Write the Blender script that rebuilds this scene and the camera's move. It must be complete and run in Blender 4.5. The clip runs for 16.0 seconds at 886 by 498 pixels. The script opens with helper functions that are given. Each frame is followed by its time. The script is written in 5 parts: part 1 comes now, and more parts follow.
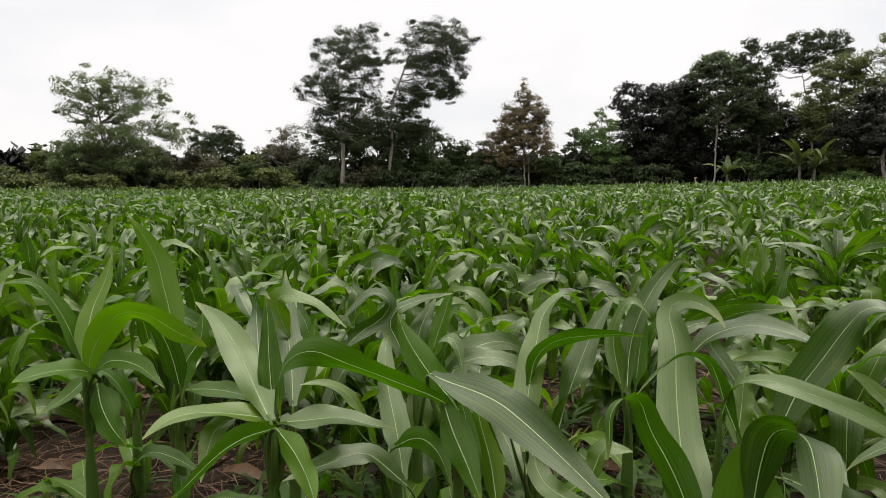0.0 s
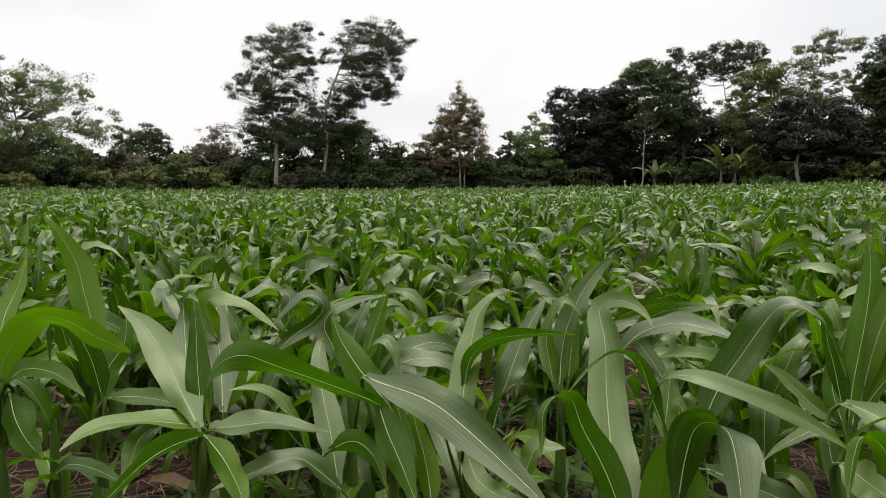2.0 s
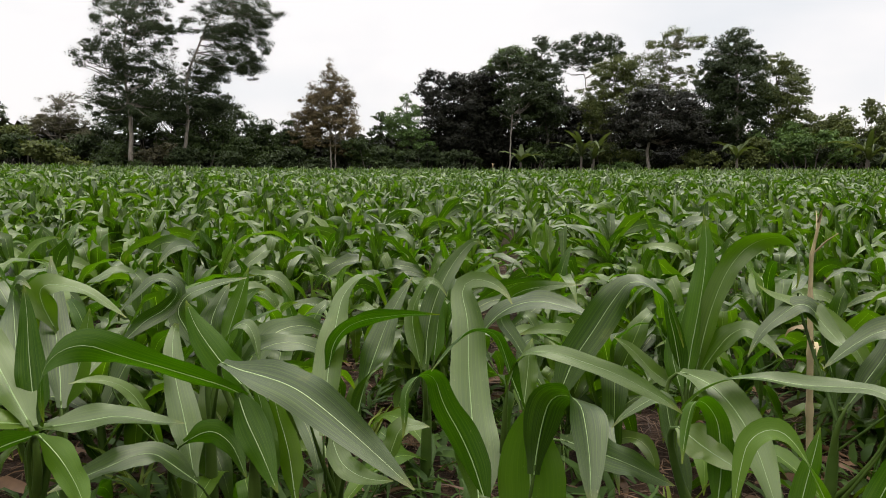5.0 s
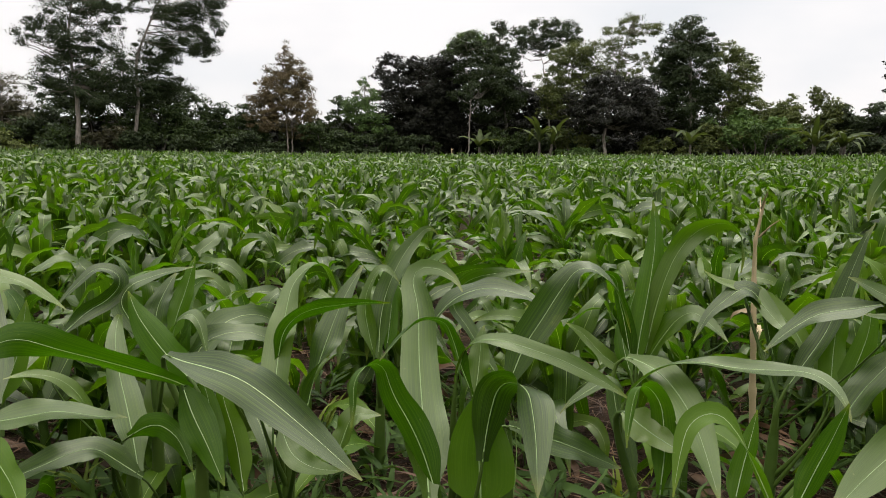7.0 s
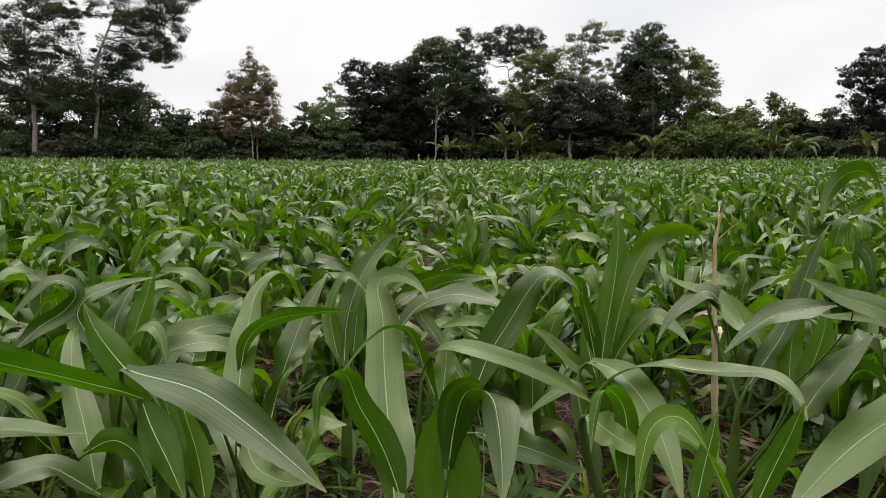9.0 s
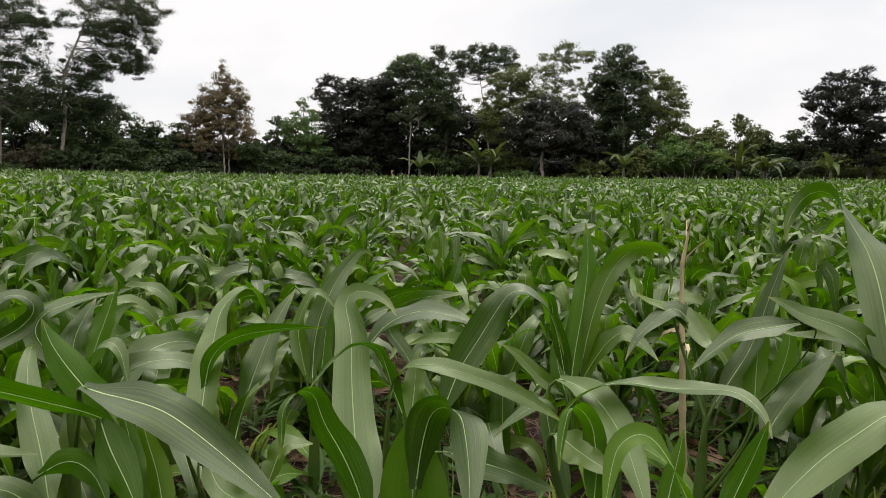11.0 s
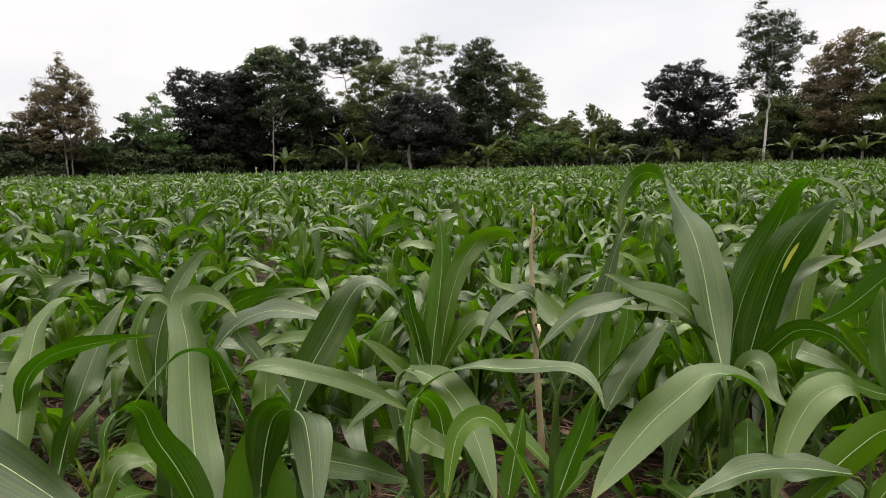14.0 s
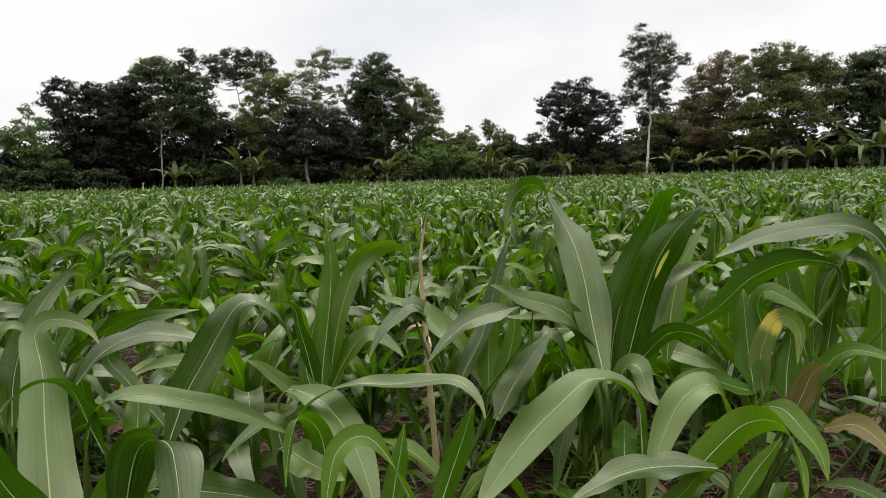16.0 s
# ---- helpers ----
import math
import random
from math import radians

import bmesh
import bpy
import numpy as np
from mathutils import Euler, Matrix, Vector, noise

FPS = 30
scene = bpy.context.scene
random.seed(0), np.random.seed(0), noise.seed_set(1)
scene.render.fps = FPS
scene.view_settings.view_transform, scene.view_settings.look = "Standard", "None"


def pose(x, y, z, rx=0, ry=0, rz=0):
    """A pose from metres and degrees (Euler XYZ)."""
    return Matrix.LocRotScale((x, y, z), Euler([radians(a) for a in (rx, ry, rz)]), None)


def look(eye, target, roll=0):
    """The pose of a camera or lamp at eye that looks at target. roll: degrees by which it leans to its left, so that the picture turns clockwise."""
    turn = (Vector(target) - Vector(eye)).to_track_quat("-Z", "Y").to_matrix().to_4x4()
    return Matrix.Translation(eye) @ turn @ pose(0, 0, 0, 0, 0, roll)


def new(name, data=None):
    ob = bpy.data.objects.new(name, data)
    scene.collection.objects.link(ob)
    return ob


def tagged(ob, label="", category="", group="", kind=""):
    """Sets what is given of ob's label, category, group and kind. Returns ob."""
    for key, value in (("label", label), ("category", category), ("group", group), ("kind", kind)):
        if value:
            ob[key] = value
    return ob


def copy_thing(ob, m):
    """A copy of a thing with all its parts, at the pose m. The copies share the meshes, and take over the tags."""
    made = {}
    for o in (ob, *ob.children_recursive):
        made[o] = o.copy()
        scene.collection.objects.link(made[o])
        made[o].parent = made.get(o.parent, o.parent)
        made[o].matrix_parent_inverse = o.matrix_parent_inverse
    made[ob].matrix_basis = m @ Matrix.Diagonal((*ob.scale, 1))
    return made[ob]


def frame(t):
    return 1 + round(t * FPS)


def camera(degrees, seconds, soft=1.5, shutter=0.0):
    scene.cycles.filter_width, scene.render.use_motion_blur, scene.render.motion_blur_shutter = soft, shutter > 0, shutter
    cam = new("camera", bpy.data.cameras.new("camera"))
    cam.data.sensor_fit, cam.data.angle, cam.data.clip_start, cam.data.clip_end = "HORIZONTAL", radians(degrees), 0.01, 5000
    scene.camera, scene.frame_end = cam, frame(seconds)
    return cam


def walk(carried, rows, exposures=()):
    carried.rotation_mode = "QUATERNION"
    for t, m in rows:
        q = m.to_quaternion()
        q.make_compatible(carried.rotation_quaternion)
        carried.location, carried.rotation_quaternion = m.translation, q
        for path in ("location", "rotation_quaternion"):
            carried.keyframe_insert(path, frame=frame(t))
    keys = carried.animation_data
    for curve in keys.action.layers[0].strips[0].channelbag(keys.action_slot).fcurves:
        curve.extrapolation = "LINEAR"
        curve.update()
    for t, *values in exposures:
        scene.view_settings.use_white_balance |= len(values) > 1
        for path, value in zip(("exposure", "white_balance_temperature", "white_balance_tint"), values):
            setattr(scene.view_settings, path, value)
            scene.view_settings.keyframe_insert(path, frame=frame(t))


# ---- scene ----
cam = camera(66.83, 16.0, 0.9)
PATH = [
    (0.0, pose(-0.000, 0.000, 0.850, 84.40, -0.00, 0.00)),
    (0.5, pose(-0.002, -0.003, 0.852, 84.58, -0.33, -2.36)),
    (1.0, pose(-0.001, -0.001, 0.852, 84.54, -0.66, -3.60)),
    (1.5, pose(0.000, -0.000, 0.850, 84.56, -0.59, -3.74)),
    (2.0, pose(0.003, 0.003, 0.848, 84.56, -0.37, -5.43)),
    (2.5, pose(0.006, 0.007, 0.847, 84.36, -0.30, -7.55)),
    (3.0, pose(0.009, 0.010, 0.847, 83.37, -0.15, -8.94)),
    (3.5, pose(0.011, 0.005, 0.846, 82.93, 0.11, -10.94)),
    (4.0, pose(0.012, 0.009, 0.844, 83.28, -0.61, -12.91)),
    (4.2, pose(0.016, 0.013, 0.844, 83.43, -0.74, -13.93)),
    (6.3, pose(0.024, 0.013, 0.851, 82.09, -2.05, -17.80)),
    (6.5, pose(0.027, 0.017, 0.851, 82.00, -1.98, -18.26)),
    (7.0, pose(0.039, 0.015, 0.851, 81.95, -1.58, -19.72)),
    (7.5, pose(0.045, 0.014, 0.851, 82.02, -1.37, -20.58)),
    (8.0, pose(0.047, 0.015, 0.851, 82.11, -1.40, -22.31)),
    (8.5, pose(0.047, 0.017, 0.851, 82.48, -1.27, -22.50)),
    (9.0, pose(0.047, 0.015, 0.853, 82.51, -1.25, -22.51)),
    (11.5, pose(0.062, 0.019, 0.854, 84.20, -1.56, -25.81)),
    (12.0, pose(0.071, 0.019, 0.856, 84.10, -0.72, -27.17)),
    (12.5, pose(0.078, 0.018, 0.852, 83.46, -0.60, -28.85)),
    (13.0, pose(0.089, 0.015, 0.851, 83.28, -0.50, -31.40)),
    (13.5, pose(0.100, 0.012, 0.849, 83.46, -0.60, -33.16)),
    (14.0, pose(0.112, 0.011, 0.848, 83.58, -0.13, -35.83)),
    (14.5, pose(0.118, 0.009, 0.847, 83.81, -0.17, -38.13)),
    (15.0, pose(0.124, 0.006, 0.846, 84.06, -0.10, -38.48)),
    (15.5, pose(0.134, 0.005, 0.848, 84.27, 0.54, -41.01)),
    (16.0, pose(0.147, 0.001, 0.846, 84.74, 0.32, -44.31)),
]
walk(cam, PATH, [(0.0, -0.32), (16.0, -0.32)])

# ---- world: bright overcast sky, weak wide sun ----
SUN_EL, SUN_AZ = radians(64), radians(28)
world = bpy.data.worlds.new("sky")
scene.world = world
world.use_nodes = True
wn, wl = world.node_tree.nodes, world.node_tree.links
wn.clear()
w_out = wn.new("ShaderNodeOutputWorld")
w_bg = wn.new("ShaderNodeBackground")
w_sky = wn.new("ShaderNodeTexSky")
w_sky.sky_type, w_sky.sun_disc = "NISHITA", False
w_sky.sun_elevation, w_sky.sun_rotation = SUN_EL, SUN_AZ
w_sky.dust_density, w_sky.air_density = 3.0, 1.0
w_dim = wn.new("ShaderNodeVectorMath")
w_dim.operation = "SCALE"
w_dim.inputs["Scale"].default_value = 0.1
w_co = wn.new("ShaderNodeTexCoord")
w_map = wn.new("ShaderNodeMapping")
w_map.inputs["Scale"].default_value = (1.6, 1.6, 4.5)
w_noise = wn.new("ShaderNodeTexNoise")
w_noise.inputs["Scale"].default_value, w_noise.inputs["Detail"].default_value = 1.5, 5.0
w_noise.inputs["Roughness"].default_value = 0.45
w_ramp = wn.new("ShaderNodeValToRGB")
w_ramp.color_ramp.elements[0].position, w_ramp.color_ramp.elements[0].color = 0.28, (0.90, 0.92, 0.955, 1)
w_ramp.color_ramp.elements[1].position, w_ramp.color_ramp.elements[1].color = 0.50, (1.09, 1.06, 1.06, 1)
w_mix = wn.new("ShaderNodeMix")
w_mix.data_type = "RGBA"
w_mix.inputs["Factor"].default_value = 0.94
wl.new(w_sky.outputs["Color"], w_dim.inputs[0])
wl.new(w_co.outputs["Generated"], w_map.inputs["Vector"])
wl.new(w_map.outputs["Vector"], w_noise.inputs["Vector"])
wl.new(w_noise.outputs["Fac"], w_ramp.inputs["Fac"])
wl.new(w_dim.outputs["Vector"], w_mix.inputs["A"])
wl.new(w_ramp.outputs["Color"], w_mix.inputs["B"])
# an overcast sky brightens towards the zenith
w_sep = wn.new("ShaderNodeSeparateXYZ")
w_up = wn.new("ShaderNodeMapRange")
w_up.inputs["From Min"].default_value, w_up.inputs["From Max"].default_value = 0.42, 1.0
w_up.inputs["To Min"].default_value, w_up.inputs["To Max"].default_value = 1.0, 6.0
w_lift = wn.new("ShaderNodeVectorMath")
w_lift.operation = "SCALE"
wl.new(w_co.outputs["Generated"], w_sep.inputs[0])
wl.new(w_sep.outputs["Z"], w_up.inputs["Value"])
wl.new(w_mix.outputs["Result"], w_lift.inputs[0])
wl.new(w_up.outputs["Result"], w_lift.inputs["Scale"])
wl.new(w_lift.outputs["Vector"], w_bg.inputs["Color"])
wl.new(w_bg.outputs["Background"], w_out.inputs["Surface"])
w_bg.inputs["Strength"].default_value = 1.2
sun = new("sun", bpy.data.lights.new("sun", "SUN"))
sun.data.energy, sun.data.angle, sun.data.color = 1.2, radians(24), (1.0, 0.97, 0.92)
sun.matrix_world = look((20 * math.sin(SUN_AZ), 20 * math.cos(SUN_AZ), 20 * math.tan(SUN_EL)), (0, 0, 0))

# ---- materials ----
def material(name):
    m = bpy.data.materials.new(name)
    m.use_nodes = True
    n, l = m.node_tree.nodes, m.node_tree.links
    return m, n, l, n["Principled BSDF"], n["Material Output"]


def noise_node(n, l, vec, scale, detail=4.0, rough=0.55):
    t = n.new("ShaderNodeTexNoise")
    t.inputs["Scale"].default_value, t.inputs["Detail"].default_value, t.inputs["Roughness"].default_value = scale, detail, rough
    l.new(vec, t.inputs["Vector"])
    return t.outputs["Fac"]


def ramp(n, l, fac, stops):
    r = n.new("ShaderNodeValToRGB")
    e = r.color_ramp.elements
    while len(e) < len(stops):
        e.new(0.5)
    for el, (p, c) in zip(e, stops):
        el.position, el.color = p, (*c, 1)
    l.new(fac, r.inputs["Fac"])
    return r.outputs["Color"]


def mix(n, l, fac, a, b, mode="MIX"):
    x = n.new("ShaderNodeMix")
    x.data_type, x.blend_type = "RGBA", mode
    for key, v in (("Factor", fac), ("A", a), ("B", b)):
        s = [i for i in x.inputs if i.name == key and i.enabled][0]
        if isinstance(v, (int, float)):
            s.default_value = v
        elif isinstance(v, tuple):
            s.default_value = (*v, 1)
        else:
            l.new(v, s)
    return [o for o in x.outputs if o.enabled][0]


def calc(n, l, op, a, b=0.0, c=None, clamp=False):
    x = n.new("ShaderNodeMath")
    x.operation, x.use_clamp = op, clamp
    for i, v in enumerate((a, b, c)):
        if v is None:
            continue
        if isinstance(v, (int, float)):
            x.inputs[i].default_value = v
        else:
            l.new(v, x.inputs[i])
    return x.outputs[0]


def bump(n, l, height, strength, distance, to):
    b = n.new("ShaderNodeBump")
    b.inputs["Strength"].default_value, b.inputs["Distance"].default_value = strength, distance
    l.new(height, b.inputs["Height"])
    l.new(b.outputs["Normal"], to.inputs["Normal"])
    return b.outputs["Normal"]


def luck(n, l):
    """A number between 0 and 1 of each object and each loose piece."""
    o, g = n.new("ShaderNodeObjectInfo"), n.new("ShaderNodeNewGeometry")
    return calc(n, l, "FRACT", calc(n, l, "ADD", o.outputs["Random"], g.outputs["Random Per Island"]))


def maize_leaf_material(name, dark, mid, light, rough=0.30, yellow=0.0, gloss=0.62, scar=None):
    m, n, l, p, out = material(name)
    uv = n.new("ShaderNodeUVMap")
    sep = n.new("ShaderNodeSeparateXYZ")
    l.new(uv.outputs["UV"], sep.inputs[0])
    co = n.new("ShaderNodeTexCoord").outputs["Object"]
    rnd = luck(n, l)
    tone = calc(n, l, "ADD", calc(n, l, "MULTIPLY", rnd, 0.75), calc(n, l, "MULTIPLY", noise_node(n, l, co, 7.0), 0.35))
    col = ramp(n, l, tone, [(0.15, dark), (0.55, mid), (0.95, light)])
    # fine lengthwise veins
    band = n.new("ShaderNodeCombineXYZ")
    l.new(calc(n, l, "MULTIPLY", sep.outputs[0], 46.0), band.inputs[0])
    l.new(calc(n, l, "MULTIPLY", sep.outputs[1], 1.2), band.inputs[1])
    vein = noise_node(n, l, band.outputs[0], 1.0, 2.0)
    col = mix(n, l, calc(n, l, "MULTIPLY", calc(n, l, "SUBTRACT", vein, 0.42, clamp=True), 2.0, clamp=True), col, light)
    # drier yellow tips and blotches
    tip = calc(n, l, "MULTIPLY", calc(n, l, "SUBTRACT", sep.outputs[1], 0.9, clamp=True), 5.0)
    blot = calc(n, l, "MULTIPLY", calc(n, l, "SUBTRACT", noise_node(n, l, co, 11.0), 0.66 - yellow, clamp=True), 3.0, clamp=True)
    col = mix(n, l, calc(n, l, "ADD", calc(n, l, "MULTIPLY", tip, 0.4), calc(n, l, "MULTIPLY", blot, 0.3 + yellow), clamp=True), col, (0.34, 0.30, 0.07))
    if yellow:  # a withered patch half way along
        zone = calc(n, l, "SUBTRACT", 1.0, calc(n, l, "MULTIPLY", calc(n, l, "ABSOLUTE", calc(n, l, "SUBTRACT", sep.outputs[1], 0.56)), 8.0), clamp=True)
        patch = calc(n, l, "MULTIPLY", calc(n, l, "ADD", zone, calc(n, l, "MULTIPLY", noise_node(n, l, band.outputs[0], 0.25, 3.0), 0.5)), 2.5)
        col = mix(n, l, calc(n, l, "SUBTRACT", patch, 1.6, clamp=True), col, (0.40, 0.30, 0.07))
    if scar:  # a dry streak that an insect or fungus has left
        su, sv = [calc(n, l, "POWER", calc(n, l, "MULTIPLY", calc(n, l, "SUBTRACT", sep.outputs[i], scar[i]), w), 2.0) for i, w in ((0, 17.0), (1, 15.0))]
        streak = calc(n, l, "MULTIPLY", calc(n, l, "SUBTRACT", calc(n, l, "ADD", 0.5, vein), calc(n, l, "ADD", su, sv), clamp=True), 2.5, clamp=True)
        col = mix(n, l, streak, col, (0.42, 0.37, 0.13))
    # pale midrib
    off = calc(n, l, "ABSOLUTE", calc(n, l, "SUBTRACT", sep.outputs[0], 0.5))
    wide = calc(n, l, "MULTIPLY_ADD", sep.outputs[1], -0.014, 0.024)
    rib = calc(n, l, "MULTIPLY", calc(n, l, "SUBTRACT", wide, off), 70.0, clamp=True)
    col = mix(n, l, calc(n, l, "MULTIPLY", rib, 0.6), col, (0.32, 0.40, 0.18))
    # dust and wax leave the gloss uneven
    dull = noise_node(n, l, co, 24.0, 5.0, 0.65)
    l.new(calc(n, l, "MULTIPLY_ADD", dull, 0.30, rough - 0.13), p.inputs["Roughness"])
    speck = calc(n, l, "MULTIPLY", calc(n, l, "SUBTRACT", noise_node(n, l, co, 150.0, 2.0), 0.70, clamp=True), 6.0, clamp=True)
    col = mix(n, l, calc(n, l, "MULTIPLY", speck, 0.5), col, (0.20, 0.20, 0.11))
    l.new(col, p.inputs["Base Color"])
    p.inputs["Specular IOR Level"].default_value = gloss
    p.inputs["Specular Tint"].default_value = (0.97, 1.0, 0.74, 1.0)
    h = calc(n, l, "ADD", calc(n, l, "MULTIPLY", vein, 0.5), rib)
    nrm = bump(n, l, h, 0.26, 0.002, p)
    tr = n.new("ShaderNodeBsdfTranslucent")
    l.new(mix(n, l, 1.0, col, (1.35, 1.75, 0.16), "MULTIPLY"), tr.inputs["Color"])
    l.new(nrm, tr.inputs["Normal"])
    ms = n.new("ShaderNodeMixShader")
    ms.inputs[0].default_value = 0.40
    l.new(p.outputs[0], ms.inputs[1])
    l.new(tr.outputs[0], ms.inputs[2])
    l.new(ms.outputs[0], out.inputs["Surface"])
    return m


def foliage_material(name, dark, light, gloss=0.5, through_light=0.25):
    m, n, l, p, out = material(name)
    co = n.new("ShaderNodeTexCoord").outputs["Object"]
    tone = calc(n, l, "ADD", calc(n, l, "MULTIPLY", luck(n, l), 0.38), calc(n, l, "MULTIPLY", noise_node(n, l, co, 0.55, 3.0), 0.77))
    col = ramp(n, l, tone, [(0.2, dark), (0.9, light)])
    l.new(col, p.inputs["Base Color"])
    p.inputs["Roughness"].default_value = gloss
    p.inputs["Specular IOR Level"].default_value = 0.10
    tr = n.new("ShaderNodeBsdfTranslucent")
    l.new(mix(n, l, 1.0, col, (1.2, 1.25, 0.5), "MULTIPLY"), tr.inputs["Color"])
    ms = n.new("ShaderNodeMixShader")
    ms.inputs[0].default_value = through_light
    l.new(p.outputs[0], ms.inputs[1])
    l.new(tr.outputs[0], ms.inputs[2])
    l.new(ms.outputs[0], out.inputs["Surface"])
    return m


def bark_material(name, dark, light):
    m, n, l, p, out = material(name)
    mp = n.new("ShaderNodeMapping")
    mp.inputs["Scale"].default_value = (6, 6, 1.2)
    l.new(n.new("ShaderNodeTexCoord").outputs["Object"], mp.inputs["Vector"])
    f = noise_node(n, l, mp.outputs[0], 2.0, 6.0, 0.65)
    l.new(ramp(n, l, f, [(0.3, dark), (0.65, light)]), p.inputs["Base Color"])
    p.inputs["Roughness"].default_value = 0.9
    bump(n, l, f, 0.6, 0.03, p)
    return m


MAIZE = maize_leaf_material("maize_leaf", (0.0065, 0.022, 0.001), (0.020, 0.047, 0.002), (0.062, 0.105, 0.008), 0.34)
# whorl leaves; its low gloss also stands for shade on undersides and low leaves
MAIZE_WHORL_OR_SHADE = maize_leaf_material("maize_young_or_shaded_leaf", (0.011, 0.034, 0.001), (0.027, 0.068, 0.002), (0.058, 0.107, 0.005), 0.45, 0.0, 0.25)
MAIZE_DRY = maize_leaf_material("maize_yellowed_leaf", (0.016, 0.045, 0.004), (0.04, 0.08, 0.008), (0.10, 0.13, 0.03), 0.5, 0.1, 0.3)
MAIZE_TAN = maize_leaf_material("maize_withered_leaf", (0.035, 0.032, 0.008), (0.075, 0.060, 0.020), (0.16, 0.125, 0.055), 0.6, 0.0, 0.2)
MAIZE_SCAR = maize_leaf_material("maize_scarred_leaf", (0.011, 0.034, 0.001), (0.027, 0.068, 0.002), (0.058, 0.107, 0.005), 0.45, 0.0, 0.25, (0.36, 0.5))
LEAF_PALE = foliage_material("pale_foliage", (0.040, 0.057, 0.019), (0.112, 0.147, 0.057))
# dark green, lowered further for the shade low in the wood
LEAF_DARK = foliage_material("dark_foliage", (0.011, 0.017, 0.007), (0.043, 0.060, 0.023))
# mango leaves, and the shade of the wood's depth put into near-black colour
LEAF_MANGO_OR_SHADE = foliage_material("blackish_shade_foliage", (0.005, 0.005, 0.0035), (0.019, 0.020, 0.012), 0.45, 0.15)
LEAF_FRESH = foliage_material("fresh_foliage", (0.026, 0.051, 0.012), (0.094, 0.151, 0.040))
# fresh foliage darkened to hold the shade of the understory
LEAF_SHRUB_SHADED = foliage_material("shaded_thicket_foliage", (0.010, 0.018, 0.005), (0.043, 0.064, 0.018))
LEAF_OLIVE = foliage_material("olive_foliage", (0.028, 0.040, 0.011), (0.106, 0.123, 0.035))
LEAF_RUST = foliage_material("rusty_foliage", (0.034, 0.036, 0.016), (0.165, 0.120, 0.066))
LEAF_BROWN = foliage_material("dry_foliage", (0.033, 0.033, 0.018), (0.100, 0.091, 0.054))
BANANA = foliage_material("banana_leaf_skin", (0.024, 0.036, 0.011), (0.086, 0.108, 0.040), 0.45, 0.3)
BARK_DARK = bark_material("dark_bark", (0.030, 0.024, 0.018), (0.110, 0.095, 0.075))
BARK_PALE = bark_material("pale_bark", (0.08, 0.066, 0.052), (0.25, 0.22, 0.18))
BARK_WHITE = bark_material("whitish_bark", (0.22, 0.20, 0.175), (0.48, 0.45, 0.40))


def stalk_material(name, low, high):
    m, n, l, p, out = material(name)
    co = n.new("ShaderNodeTexCoord").outputs["Object"]
    f = calc(n, l, "ADD", calc(n, l, "MULTIPLY", noise_node(n, l, co, 14.0), 0.7), calc(n, l, "MULTIPLY", luck(n, l), 0.3))
    l.new(ramp(n, l, f, [(0.25, low), (0.75, high)]), p.inputs["Base Color"])
    p.inputs["Roughness"].default_value = 0.6
    p.inputs["Specular IOR Level"].default_value = 0.2
    bump(n, l, noise_node(n, l, co, 60.0), 0.2, 0.002, p)
    return m


STALK = stalk_material("maize_stalk", (0.020, 0.044, 0.004), (0.055, 0.088, 0.012))
RIB = stalk_material("leaf_midrib", (0.12, 0.19, 0.06), (0.26, 0.34, 0.15))
STICK = stalk_material("weathered_stick", (0.12, 0.085, 0.042), (0.36, 0.29, 0.165))
GRASS = foliage_material("grass_blade", (.05, .085, .010), (.14, .17, .03), 0.5, 0.3)
STRAW = stalk_material("dry_straw", (0.013, 0.007, 0.004), (0.125, 0.070, 0.034))
WEED = foliage_material("weed_leaf", (0.012, 0.028, 0.004), (0.045, 0.080, 0.014), 0.5, 0.3)


def soil_material():
    m, n, l, p, out = material("soil")
    co = n.new("ShaderNodeTexCoord").outputs["Object"]
    big, mid, fine = noise_node(n, l, co, 0.9, 5.0), noise_node(n, l, co, 9.0, 6.0, 0.65), noise_node(n, l, co, 70.0, 4.0, 0.7)
    col = ramp(n, l, mid, [(0.3, (0.006, 0.0035, 0.002)), (0.5, (0.015, 0.009, 0.005)), (0.72, (0.036, 0.021, 0.011))])
    col = mix(n, l, calc(n, l, "MULTIPLY", calc(n, l, "SUBTRACT", fine, 0.5, clamp=True), 2.2), col, (0.070, 0.040, 0.022))
    col = mix(n, l, calc(n, l, "MULTIPLY", calc(n, l, "SUBTRACT", big, 0.5, clamp=True), 2.0), col, (0.05, 0.055, 0.022))
    l.new(col, p.inputs["Base Color"])
    p.inputs["Roughness"].default_value = 0.95
    p.inputs["Specular IOR Level"].default_value = 0.1
    bump(n, l, calc(n, l, "ADD", mid, calc(n, l, "MULTIPLY", fine, 0.4)), 0.9, 0.03, p)
    return m


SOIL = soil_material()


# ---- building helpers ----
rng = np.random.default_rng(7)
SLOPE = (-0.00890489, 0.01770994, 0.01483009, 0.00120968)


def ground_z(x, y):
    """Height of the soil: level round the viewer, rising gently to the east; the slope by azimuth is fitted to the
    camera's view.
    """
    x, y = np.asarray(x, float), np.asarray(y, float)
    r, a = np.hypot(x, y), np.arctan2(x, y)
    back = np.clip((np.abs((a - 0.35 + np.pi) % (2 * np.pi) - np.pi) - 1.5) / 1.2, 0, 1)
    s = np.polyval(SLOPE, np.clip(a, -0.8, 1.55)) * (1 - back) + 0.012 * back
    e = np.minimum(r, 95.0)
    return s * e * e / (e + 4)


